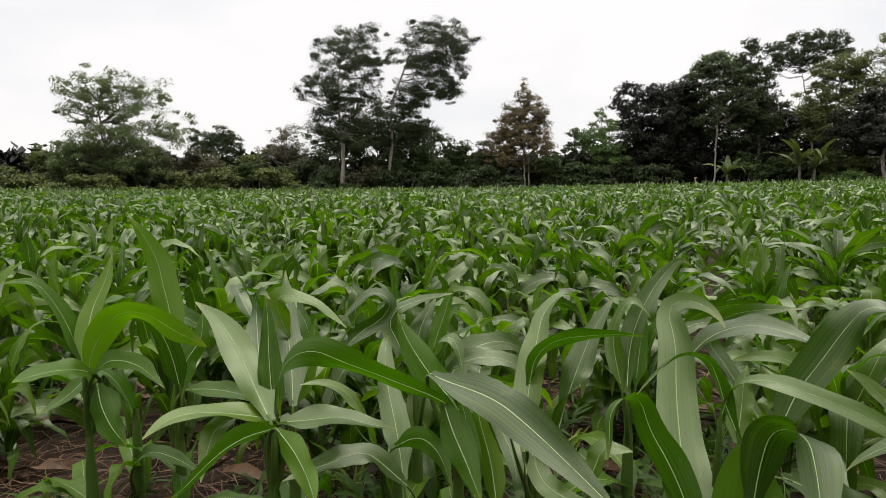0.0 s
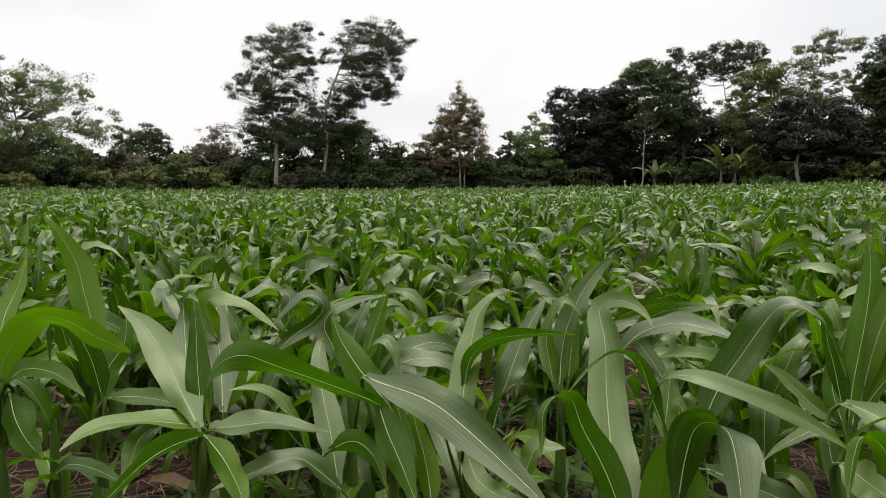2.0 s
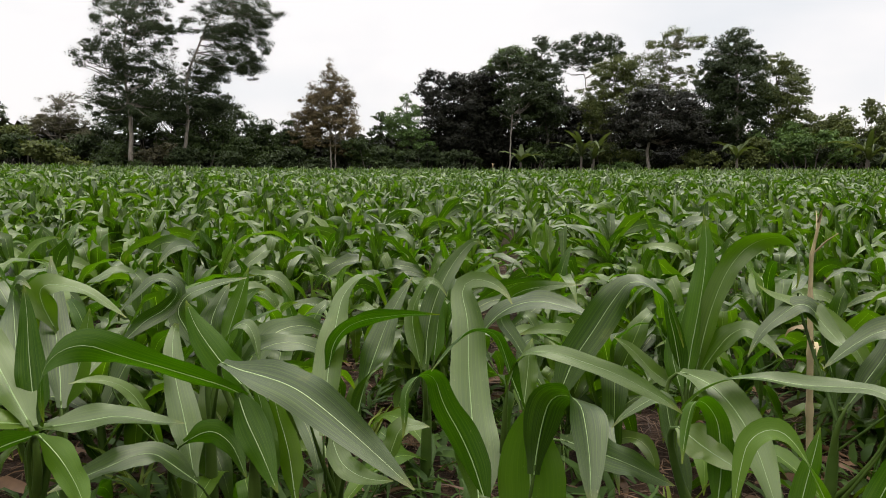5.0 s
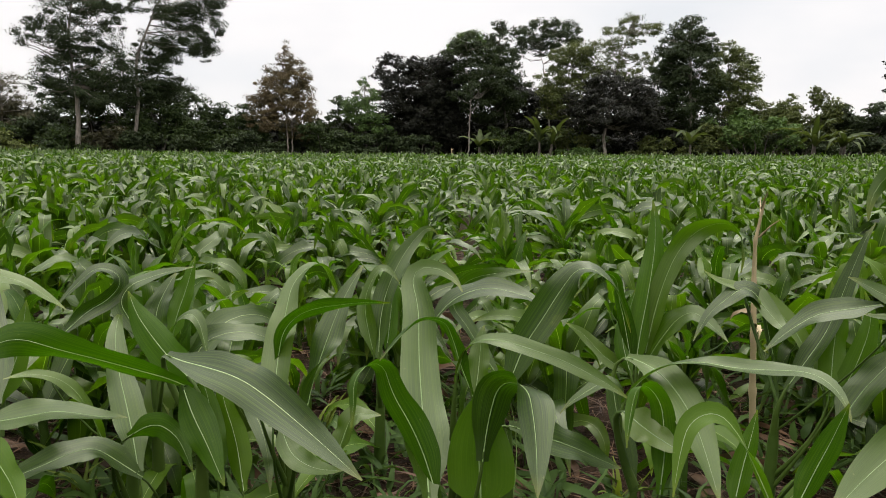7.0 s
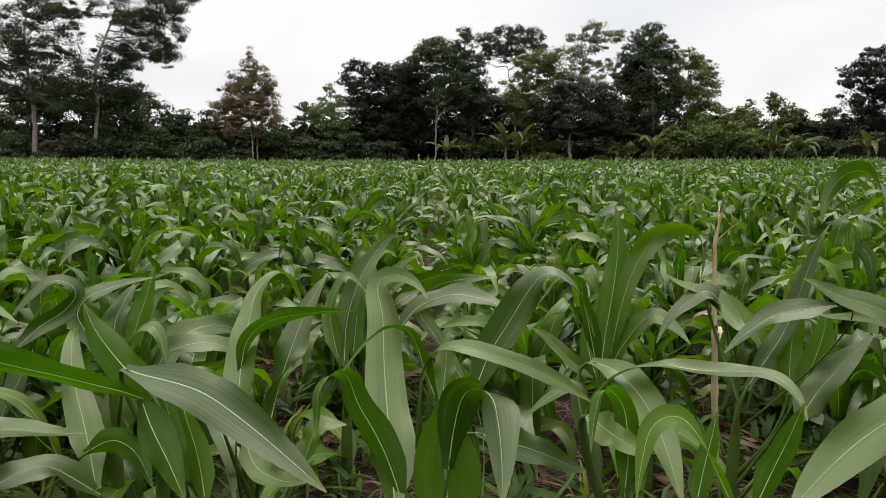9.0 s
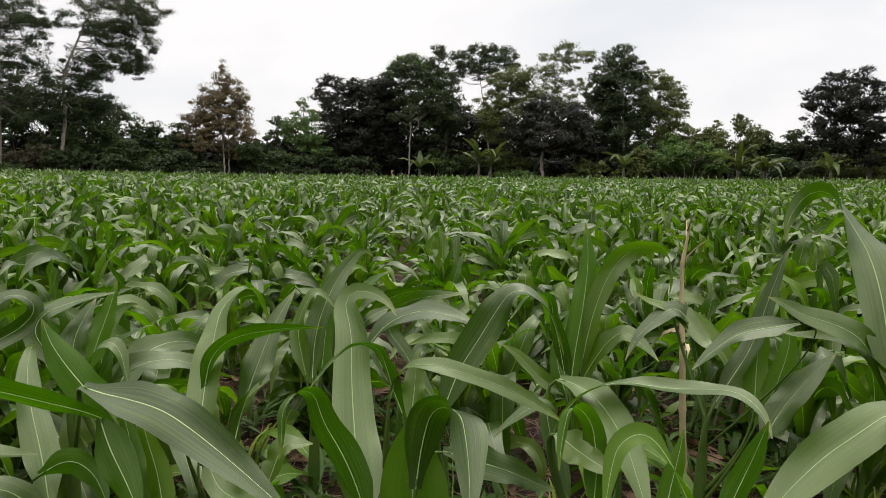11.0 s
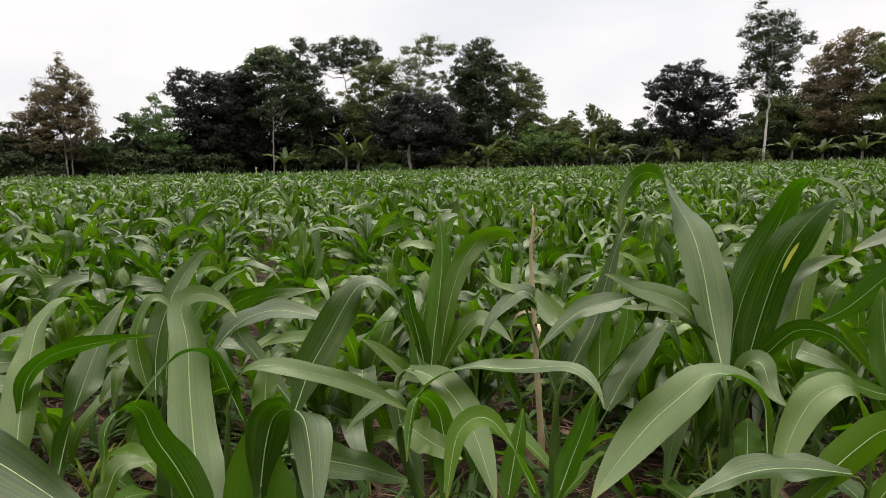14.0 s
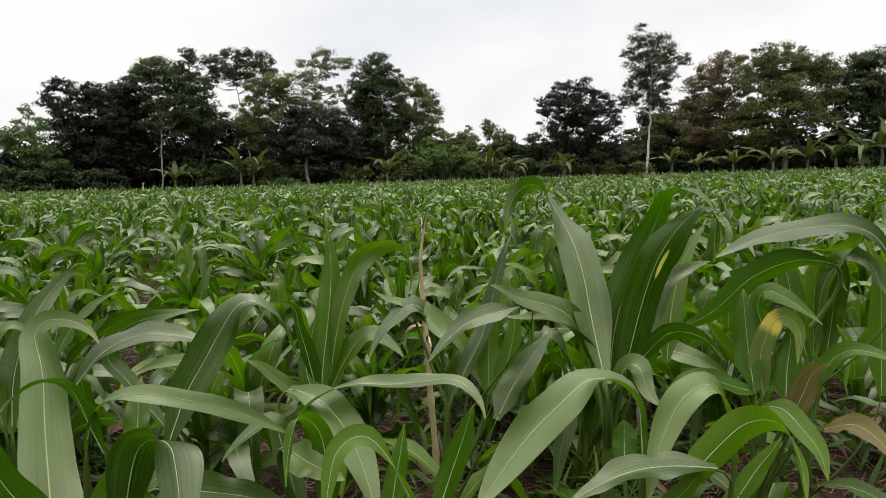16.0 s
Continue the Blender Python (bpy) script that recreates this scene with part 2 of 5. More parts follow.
def quads(name, V, Q, UV=None, smooth=True, tris=None):
    me = bpy.data.meshes.new(name)
    V, Q = np.asarray(V, np.float32), np.asarray(Q, np.int32)
    me.vertices.add(len(V))
    me.vertices.foreach_set("co", V.ravel())
    me.loops.add(Q.size)
    me.loops.foreach_set("vertex_index", Q.ravel())
    me.polygons.add(len(Q))
    me.polygons.foreach_set("loop_start", np.arange(len(Q), dtype=np.int32) * Q.shape[1])
    if UV is not None:
        me.uv_layers.new(name="UVMap").data.foreach_set("uv", np.asarray(UV, np.float32)[Q.ravel()].ravel())
    me.polygons.foreach_set("use_smooth", np.full(len(Q), smooth))
    me.update(calc_edges=True)
    return me


def part(name, me, mat, parent=None, label=""):
    ob = new(name, me)
    if not me.materials:
        me.materials.append(mat)
    if parent is not None:
        ob.parent = parent
    return tagged(ob, label) if label else ob


def thing(name, at, label, category, group="", kind=""):
    ob = new(name)
    ob.empty_display_size = 0.1
    ob.location = at
    return tagged(ob, label, category, group, kind)


def join(pieces):
    """Join (V, Q, UV) pieces."""
    V, Q, U, k = [], [], [], 0
    for v, q, u in pieces:
        V.append(v), Q.append(q + k), U.append(u)
        k += len(v)
    return np.concatenate(V), np.concatenate(Q), np.concatenate(U)


def tube(points, radii, sides=8):
    P, R = np.asarray(points, float), np.asarray(radii, float)
    d = np.gradient(P, axis=0)
    d /= np.linalg.norm(d, axis=1)[:, None] + 1e-9
    ref = np.where(np.abs(d[:, 2:3]) > 0.9, [[1.0, 0, 0]], [[0, 0, 1.0]])
    a = np.cross(d, ref)
    a /= np.linalg.norm(a, axis=1)[:, None]
    for i in range(1, len(a)):
        a[i] = a[i - 1] - d[i] * np.dot(a[i - 1], d[i])
        a[i] /= np.linalg.norm(a[i])
    b = np.cross(d, a)
    th = np.linspace(0, 2 * np.pi, sides, endpoint=False)
    V = P[:, None] + R[:, None, None] * (np.cos(th)[None, :, None] * a[:, None] + np.sin(th)[None, :, None] * b[:, None])
    i, j = np.meshgrid(np.arange(len(P) - 1), np.arange(sides), indexing="ij")
    k = (j + 1) % sides
    Q = np.stack([i * sides + j, i * sides + k, (i + 1) * sides + k, (i + 1) * sides + j], -1).reshape(-1, 4)
    V = V.reshape(-1, 3)
    return V, Q, np.zeros((len(V), 2))


def strip(at, az, rise, fall, bend, length, width, sweep=0.0, lean=0.0, twist=0.0, fold=0.25, wave=0.1, ns=14, nw=4, seed=0, body=0.35, cut=1.0):
    """A long blade: it leaves `at` towards az at the angle rise, and ends at the angle fall (degrees); bend > 1 keeps the bow for the tip, bend < 0 folds it there.
    lean and twist turn the blade about its midrib at its foot and its tip; cut < 1 ends it short and square."""
    g = np.random.default_rng(seed)
    s = np.linspace(0, cut, ns + 1)
    m = (s[1:] + s[:-1]) / 2
    if bend > 0:
        k = m ** bend
    else:  # a sharp fold at -bend of its length
        k = np.clip((m + bend + 0.065) / 0.13, 0, 1)
        k = k * k * (3 - 2 * k)
    el = np.radians(rise + (fall - rise) * k)
    a = np.radians(az + sweep * m)
    d = np.stack([np.sin(a) * np.cos(el), np.cos(a) * np.cos(el), np.sin(el)], 1)
    P = np.vstack([[0, 0, 0], np.cumsum(d * (length / ns * cut), axis=0)]) + at
    d = np.vstack([d[:1], (d[1:] + d[:-1]) / 2, d[-1:]])
    d /= np.linalg.norm(d, axis=1)[:, None]
    az_s = np.radians(az + sweep * s)
    side = np.stack([np.cos(az_s), -np.sin(az_s), 0 * s], 1)
    up = np.cross(side, d)
    tw = np.radians(lean + (twist - lean) * s)[:, None]
    side, up = side * np.cos(tw) + up * np.sin(tw), up * np.cos(tw) - side * np.sin(tw)
    k = np.clip(s / (0.8 * body), 0, 1)
    w = 0.5 * width * (0.45 + 0.55 * k * k * (3 - 2 * k)) * np.maximum(1 - np.clip((s - body) / (1 - body), 0, 1) ** 1.6, 0.0) ** 0.9
    w = np.maximum(w, 0.0012)
    u = np.linspace(-1, 1, nw + 1)
    ph = g.uniform(0, 6.3, 2)
    kk = g.uniform(2.4, 4.6, 2)
    rip = np.stack([np.sin(6.28 * kk[0] * s + ph[0]), np.sin(6.28 * kk[1] * s + ph[1])], 1) * np.sin(np.pi * np.clip(s, 0, 1))[:, None]
    wav = np.where(u[None] < 0, rip[:, :1], rip[:, 1:]) * np.abs(u)[None] ** 2 * wave
    hgt = (fold * np.abs(u)[None] ** 1.2 * (1 - 0.5 * s[:, None]) + wav) * w[:, None]
    V = P[:, None] + side[:, None] * (u[None, :, None] * w[:, None, None]) + up[:, None] * hgt[:, :, None]
    UV = np.stack(np.broadcast_arrays(u[None] * 0.5 + 0.5, s[:, None]), -1)
    i, j = np.meshgrid(np.arange(ns), np.arange(nw), indexing="ij")
    n = nw + 1
    Q = np.stack([i * n + j, i * n + j + 1, (i + 1) * n + j + 1, (i + 1) * n + j], -1).reshape(-1, 4)
    return V.reshape(-1, 3), Q, UV.reshape(-1, 2)


NEAR_R = 4.7


# ---- ground: one sheet to the horizon ----
def ground_sheet():
    rad = np.concatenate([np.linspace(0.15, 4, 40), np.geomspace(4.3, 100, 50), np.geomspace(120, 4000, 12)])
    na = 160
    th = np.linspace(0, 2 * np.pi, na, endpoint=False)
    R, A = np.meshgrid(rad, th, indexing="ij")
    X, Y = R * np.sin(A), R * np.cos(A)
    Z = ground_z(X, Y)
    clod = np.array([noise.noise(Vector((x * 2.2, y * 2.2, 0.3))) + 0.5 * noise.noise(Vector((x * 7, y * 7, 1.3))) for x, y in zip(X.ravel(), Y.ravel())]).reshape(X.shape)
    Z = Z + 0.025 * clod * np.clip(1.5 - R / 12, 0, 1)
    V = np.stack([X, Y, Z], -1).reshape(-1, 3)
    i, j = np.meshgrid(np.arange(len(rad) - 1), np.arange(na), indexing="ij")
    k = (j + 1) % na
    Q = np.stack([i * na + j, (i + 1) * na + j, (i + 1) * na + k, i * na + k], -1).reshape(-1, 4)
    me = quads("ground", V, Q)
    bm = bmesh.new()
    bm.from_mesh(me)
    bm.verts.ensure_lookup_table()
    bm.faces.new([bm.verts[i] for i in range(na)][::-1])
    bmesh.ops.recalc_face_normals(bm, faces=bm.faces)
    bm.to_mesh(me)
    bm.free()
    me.materials.append(SOIL)
    return tagged(new("ground", me), "brown clumpy field soil with straw litter", "ground", kind="structure")


ground_sheet()


# ---- maize ----
def maize_leaves(g, tall=1.0, n=9):
    """Leaf settings of one grown-by-chance plant about 0.6 m tall: they alternate on two sides."""
    a0, rows = g.uniform(0, 360), []
    for i in range(n):
        f = i / (n - 1)
        az = a0 + 180 * (i % 2) + g.normal(0, 30)
        z = tall * (0.05 + 0.29 * f + g.uniform(-0.01, 0.01))
        if i >= n - (2 if n > 7 else 1):  # the young whorl stands upright
            rise, fall, bend = 80 + g.normal(0, 6), g.uniform(-50, 60), g.uniform(1.0, 2.4)
            length, wid = tall * g.uniform(0.24, 0.38), tall * g.uniform(0.05, 0.068)
        else:
            rise, fall, bend = 52 + 28 * f + g.normal(0, 10), -88 + 30 * f + g.normal(0, 26), g.uniform(0.7, 1.8)
            length = tall * (0.29 + 0.32 * math.sin(math.pi * (0.12 + 0.6 * f))) * g.uniform(0.8, 1.12)
            wid = tall * (0.044 + 0.040 * math.sin(math.pi * (0.1 + 0.62 * f))) * g.uniform(0.88, 1.12)
        if i < n - (2 if n > 7 else 1) and g.random() < 0.5:
            bend = -g.uniform(0.3, 0.68)
        rows.append((z, az, rise, fall, bend, length, wid, g.normal(0, 60), g.normal(0, 22), g.normal(0, 80)))
    return rows


def stem_arrays(height, girth, sides=8, lean=(0, 0)):
    z = np.array([-0.04, 0.0, 0.05, 0.12, 0.2, 0.32, 0.45]) / 0.45 * height
    r = girth * np.array([1.15, 1.1, 1.0, 1.05, 0.95, 0.8, 0.35])
    return tube(np.stack([lean[0] * z, lean[1] * z, z], 1), r, sides)


def maize_plant(label, tall, leaves, seed, lean=(0, 0), girth=0.013, ns=14, nw=4):
    ob = thing("maize_plant", (0, 0, 0), label, "maize plant", "maize plants of the field")
    top = max(q[0] for q in leaves) + 0.05 * tall
    part("stem", quads("stem", *stem_arrays(top, girth * tall, lean=lean)), STALK, ob)
    for i, (z, az, rise, fall, bend, length, wid, sweep, tw0, tw1) in enumerate(leaves):
        a = strip((lean[0] * z, lean[1] * z, z), az, rise, fall, bend, length, wid, sweep, tw0, tw1, 0.3, 0.34, ns, nw, seed * 31 + i)
        part("leaf", quads("leaf", *a), MAIZE_WHORL_OR_SHADE if i >= len(leaves) - 2 else MAIZE, ob)
    return ob


def field_positions():
    """Sown in rows, with jitter and gaps, out to the wood."""
    g = np.random.default_rng(3)
    turn = radians(22)
    u, v = np.meshgrid(np.arange(-95, 95, 0.46), np.arange(-20, 62, 0.175), indexing="ij")
    u, v = u + g.normal(0, 0.05, u.shape), v + g.normal(0, 0.06, v.shape)
    x, y = u * math.cos(turn) + v * math.sin(turn), -u * math.sin(turn) + v * math.cos(turn)
    x, y = x.ravel(), y.ravel()
    r, a = np.hypot(x, y), np.degrees(np.arctan2(x, y))
    keep = (r < 51.5) & ((a > -46) & (a < 92) | (r < 10)) & (g.random(len(x)) > 0.08)
    keep &= (r < 14) | (g.random(len(x)) < 0.7)
    keep &= (r < 28) | (g.random(len(x)) < 0.75)
    return x[keep], y[keep], r[keep], a[keep]


FX, FY, FR, FA = field_positions()
FG = np.random.default_rng(11)
near = (FR < NEAR_R) & (FR > 0.8) & (FA > -44) & (FA < 88)
HEROES = []


# ---- the maize plants beside the viewer, each shaped to fit the camera's view ----
def tall_maize(label, x, y, top):
    ob = thing("maize_plant", (x, y, float(ground_z(x, y))), label, "maize plant", "maize plants of the field")
    part("stem", quads("stem", *stem_arrays(max(top, 0.25) * 0.92, 0.015, 10)), STALK, ob)
    HEROES.append((x, y))
    g = np.random.default_rng(int(abs(x) * 1000 + abs(y) * 77))
    for k in range(3):  # the old lower leaves, dull-skinned to stand for shade
        z = 0.03 + 0.04 * k
        part("leaf", quads("leaf", *strip((0, 0, z), g.uniform(0, 360), g.uniform(25, 60), g.uniform(-85, -35), 1.1 if k % 3 else -0.5, g.uniform(0.24, 0.44), g.uniform(0.04, 0.07), g.normal(0, 30), 0, g.normal(0, 50), 0.3, 0.3, 14, 4, k)), MAIZE_WHORL_OR_SHADE, ob)
    return ob


def grow(plant, foot, length, wid, rise, azim, roll, skin, body=0.4):
    """One leaf with its midrib, and the sheath that joins it to the stem. Shaped to fit the camera's view: the angle
    over the level and the azimuth at even steps from foot to tip, and how far the blade is turned about its midrib at
    its foot, middle and tip (degrees)."""
    n, nw = 32, 8
    foot = np.array(foot) - np.array([0, 0, plant.location.z])
    g = np.random.default_rng(int(abs(foot[0] * 9e4 + foot[1] * 7e3 + foot[2] * 1e3 + azim[0])))
    el, az = np.radians(rise), np.radians(azim)
    K = np.stack([np.sin(az) * np.cos(el), np.cos(az) * np.cos(el), np.sin(el)], 1)
    m = (np.arange(n) + 0.5) / n * (len(K) - 1)
    d = np.stack([np.interp(m, np.arange(len(K)), K[:, i]) for i in range(3)], 1)
    d /= np.linalg.norm(d, axis=1)[:, None]
    P = np.vstack([[0, 0, 0], np.cumsum(d * length / n, axis=0)]) + foot
    d = np.vstack([d[:1], (d[1:] + d[:-1]) / 2, d[-1:]])
    d /= np.linalg.norm(d, axis=1)[:, None]
    side, S = np.array([math.cos(az[0]), -math.sin(az[0]), 0.0]), []
    for q in d:
        side = side - q * np.dot(side, q)
        side = side / np.linalg.norm(side)
        S.append(side)
    S = np.array(S)
    U = np.cross(S, d)
    s = np.linspace(0, 1, n + 1)
    tw = np.radians(np.interp(s, [0, 0.5, 1], roll))[:, None]
    S, U = S * np.cos(tw) + U * np.sin(tw), U * np.cos(tw) - S * np.sin(tw)
    k = np.clip(s / (0.6 * body), 0, 1)
    w = 0.5 * wid * (0.28 + 0.72 * k * k * (3 - 2 * k)) * np.maximum(1 - np.clip((s - body) / (1 - body), 0, 1) ** 1.6, 0.0) ** 0.9
    w = np.maximum(w, 0.0012)
    u = np.linspace(-1, 1, nw + 1)
    ph, kk = g.uniform(0, 6.3, 4), g.uniform(0.8, 2.3, 4)
    rip = [np.sin(6.28 * kk[i] * s + ph[i]) + 0.3 * np.sin(6.28 * 2.3 * kk[i] * s + ph[i + 2]) for i in (0, 1)]
    rip = np.stack(rip, 1) * np.sin(np.pi * s)[:, None] ** 0.7
    hgt = (0.28 * np.abs(u)[None] ** 1.2 * (1 - 0.5 * s[:, None]) + np.where(u[None] < 0, rip[:, :1], rip[:, 1:]) * np.abs(u)[None] ** 2.2 * 0.2) * w[:, None]
    w = w * (1 + 0.035 * np.sin(6.28 * kk[2] * s + ph[3]))
    V = P[:, None] + S[:, None] * (u[None, :, None] * w[:, None, None]) + U[:, None] * hgt[:, :, None]
    UV = np.stack(np.broadcast_arrays(u[None] * 0.5 + 0.5, s[:, None]), -1)
    i, j = np.meshgrid(np.arange(n), np.arange(nw), indexing="ij")
    c = nw + 1
    Q = np.stack([i * c + j, i * c + j + 1, (i + 1) * c + j + 1, (i + 1) * c + j], -1).reshape(-1, 4)
    ob = part("leaf", quads("leaf", V.reshape(-1, 3), Q, UV.reshape(-1, 2)), {"g": MAIZE, "y": MAIZE_WHORL_OR_SHADE, "d": MAIZE_DRY, "w": MAIZE_TAN, "s": MAIZE_SCAR}[skin], plant)
    part("midrib", quads("midrib", *tube(V[: n - 1, nw // 2], np.linspace(0.0013, 0.0003, n - 1) * (wid / 0.08) ** 0.5, 6)), RIB, ob, "pale midrib")
    if skin in "dws":
        tagged(ob, {"d": "yellowed leaf", "w": "withered tan leaf", "s": "green leaf with a dry pale streak"}[skin])
    low = np.array([0, 0, max(0.02, foot[2] - 0.10 - 1.2 * math.hypot(foot[0], foot[1]))])
    f = np.linspace(0, 1, 8)[:, None]
    bow = foot - d[0] * 0.35 * np.linalg.norm(foot - low)
    path = low * (1 - f) ** 2 + bow * 2 * f * (1 - f) + (foot + d[0] * 0.015) * f ** 2
    part("sheath", quads("sheath", *tube(path, np.linspace(0.009, 0.05 * wid, 8) / (1 + (math.hypot(foot[0], foot[1]) / 0.13) ** 2), 8)), STALK, plant)


plant = tall_maize('maize plant with folded and drooping leaves', 0.43, 1.01, 0.34)
grow(plant, (-0.071, -0.083, 0.322), 0.57, 0.081, (31, 33, 38, 45, 58, 43, -5, -46), (13, 13, 12, 12, 17, -2, 141, 169), (-15, -16, 69), 'g', 0.3)
grow(plant, (-0.052, -0.069, 0.316), 0.36, 0.053, (62, 62, 59, 56, 70, -15, -64, -55), (-27, -27, -43, -58, -39, -119, -170, -155), (-115, -115, -56), 'y', 0.35)
grow(plant, (0.012, -0.043, 0.468), 0.26, 0.035, (65, 63, 71, 67, 2, -35, -41, -39), (-40, -40, -46, -70, -86, -96, -106, -117), (-63, -61, -33), 'y')
grow(plant, (0.007, -0.103, 0.386), 0.34, 0.071, (73, 76, 68, 6, -34, -40, -39, -40), (37, 58, 65, 156, 194, 198, 204, 204), (153, 130, 107), 'g', 0.5)
grow(plant, (0.009, -0.099, 0.306), 0.19, 0.106, (72, 72, 74, 78, 79, 80, 79, 78), (10, 11, 6, -6, 19, 40, 71, 73), (-160, -160, -173), 'y', 0.3)
grow(plant, (-0.011, -0.026, 0.489), 0.34, 0.031, (83, 64, 8, -12, -19, -24, -28, -37), (56, 116, 136, 127, 105, 116, 117, 113), (97, 24, 24), 'g', 0.68)
grow(plant, (0.080, -0.040, 0.410), 0.25, 0.063, (-22, -22, -23, -23, -27, -30, -27, -27), (93, 93, 92, 93, 88, 85, 89, 89), (-40, -42, -43), 'g')
plant = tall_maize('stout maize plant with broad silvery arching leaves', 0.64, 1.23, 0.30)
grow(plant, (-0.026, -0.027, 0.376), 0.47, 0.070, (65, 66, 57, 61, 57, -30, -60, -63), (82, 80, 103, 106, 119, 139, 161, 173), (-36, -30, 92), 'g', 0.35)
grow(plant, (-0.047, 0.080, 0.328), 0.16, 0.053, (64, 64, 65, 66, 67, 67, 63, 58), (35, 35, 35, 33, 30, 30, 42, 49), (5, 5, 3), 'g')
grow(plant, (-0.097, 0.251, 0.447), 0.36, 0.066, (54, 52, 32, 15, -5, -10, -26, -35), (114, 115, 121, 127, 134, 135, 146, 155), (-30, -17, -4), 'g')
grow(plant, (0.092, 0.237, 0.292), 0.47, 0.058, (54, 52, 56, 48, 55, 16, 8, 5), (-48, -49, -46, -60, 112, 115, 123, 128), (10, 16, 141), 'g')
plant = tall_maize('stout maize plant with broad silvery arching leaves', 0.03, 1.25, 0.38)
grow(plant, (-0.013, -0.020, 0.429), 0.45, 0.059, (36, 23, 24, 24, 25, -33, -85, -80), (-94, -95, -98, -107, -92, -76, -126, 40), (-54, -58, -214), 'y', 0.5)
grow(plant, (-0.054, -0.001, 0.489), 0.48, 0.071, (-7, -2, -5, -15, -16, -14, -11, -8), (142, 134, 136, 144, 148, 152, 156, 159), (-19, -43, -40), 'g', 0.42)
grow(plant, (-0.029, -0.017, 0.439), 0.21, 0.059, (-35, -35, -35, -35, -35, -35, -35, -35), (163, 163, 159, 154, 155, 158, 158, 158), (140, 137, 138), 'y')
grow(plant, (-0.012, 0.031, 0.425), 0.22, 0.062, (37, 37, 40, 44, 44, 45, 54, 54), (-52, -52, -52, -51, -47, -42, -33, -31), (-118, -120, -126), 'y')
grow(plant, (0.027, -0.081, 0.283), 0.20, 0.041, (56, 56, 56, 56, 56, 55, 53, 53), (-8, -8, -9, -9, -8, -19, -30, -30), (-160, -160, -157), 'y')
grow(plant, (0.068, -0.094, 0.263), 0.23, 0.043, (55, 55, 55, 55, 54, 56, 58, 58), (-10, -9, -12, -21, -27, -21, -18, -18), (-147, -145, -146), 'y')
plant = tall_maize('maize plant with a few long arching leaves', -0.06, 1.52, 0.34)
grow(plant, (-0.005, 0.020, 0.421), 0.18, 0.061, (64, 64, 63, 61, 52, 49, 47, 46), (11, 10, 12, 20, 35, 39, 43, 44), (18, 15, 10), 'g')
grow(plant, (0.028, 0.024, 0.433), 0.20, 0.046, (58, 58, 58, 57, 58, 61, 62, 62), (31, 31, 32, 36, 36, 33, 32, 32), (128, 128, 129), 'y')
grow(plant, (0.030, -0.079, 0.436), 0.20, 0.032, (75, 77, 67, 29, -44, -61, -59, -61), (67, 63, 86, 108, 139, 154, 160, 162), (85, 3, 25), 'g')
grow(plant, (-0.025, 0.023, 0.434), 0.27, 0.046, (61, 62, 59, 58, 20, 16, 10, 10), (-68, -67, -70, 67, 83, 85, 88, 88), (11, 113, 114), 'g')
grow(plant, (-0.182, 0.012, 0.457), 0.34, 0.038, (38, 43, 26, 53, 28, -42, -45, -52), (71, 69, 78, 70, -90, -107, -109, -116), (-23, -125, -129), 'g')
plant = tall_maize('stout maize plant with broad silvery arching leaves', -0.10, 1.40, 0.30)
grow(plant, (0.023, -0.129, 0.268), 0.39, 0.059, (43, 44, 40, 37, 41, 40, 30, 4), (-14, -14, -16, -17, -15, -7, 3, 11), (-11, -10, 1), 'g')
grow(plant, (-0.038, -0.066, 0.300), 0.24, 0.041, (67, 67, 65, 60, 44, 23, 6, -4), (-64, -63, -72, -87, -101, -110, -117, -121), (-87, -1, -21), 'g')
grow(plant, (0.029, -0.133, 0.259), 0.28, 0.061, (43, 43, 42, 4, -6, -2, -4, -4), (-91, -91, -93, -122, -129, -129, -133, -133), (25, 8, 5), 'g')
grow(plant, (0.005, -0.105, 0.327), 0.19, 0.044, (31, 33, 14, -13, -23, -34, -37, -36), (114, 113, 123, 134, 143, 154, 157, 156), (76, 115, 128), 'y')
plant = tall_maize('stout maize plant with broad silvery arching leaves', -0.33, 1.25, 0.33)
grow(plant, (0.008, -0.007, 0.401), 0.26, 0.064, (19, 19, 18, 15, 10, -3, -13, -18), (-121, -122, -126, -130, -133, -142, -154, -162), (18, 14, -6), 'g')
grow(plant, (0.018, -0.007, 0.395), 0.23, 0.064, (6, 5, 7, 8, -9, -11, -3, -4), (90, 91, 91, 92, 101, 104, 103, 104), (-16, -14, -13), 'g')
grow(plant, (0.019, -0.039, 0.397), 0.31, 0.049, (6, 6, 1, -4, -4, -4, 1, 1), (-150, -150, -157, -163, -170, -174, -175, -176), (-57, -75, -78), 'y')
grow(plant, (-0.058, -0.021, 0.415), 0.15, 0.039, (-12, -11, -24, -40, -42, -43, -44, -44), (-141, -140, -152, -172, -177, -180, -184, -183), (41, 22, 18), 'g')
grow(plant, (0.001, -0.009, 0.403), 0.45, 0.062, (20, 22, 20, 37, 46, 28, 20, -33), (-23, -23, -20, -19, -17, -17, 153, 134), (-4, -11, 139), 'g')
grow(plant, (0.006, -0.028, 0.406), 0.39, 0.073, (28, 28, 32, 34, 31, 28, 19, 18), (-35, -35, -36, -37, -41, -45, -53, -54), (-1, -0, 18), 'g')
grow(plant, (0.002, 0.010, 0.393), 0.25, 0.048, (62, 62, 65, 66, 68, 69, 69, 69), (-20, -20, -21, -21, -15, -15, -24, -26), (-163, -163, -163), 'y', 0.35)
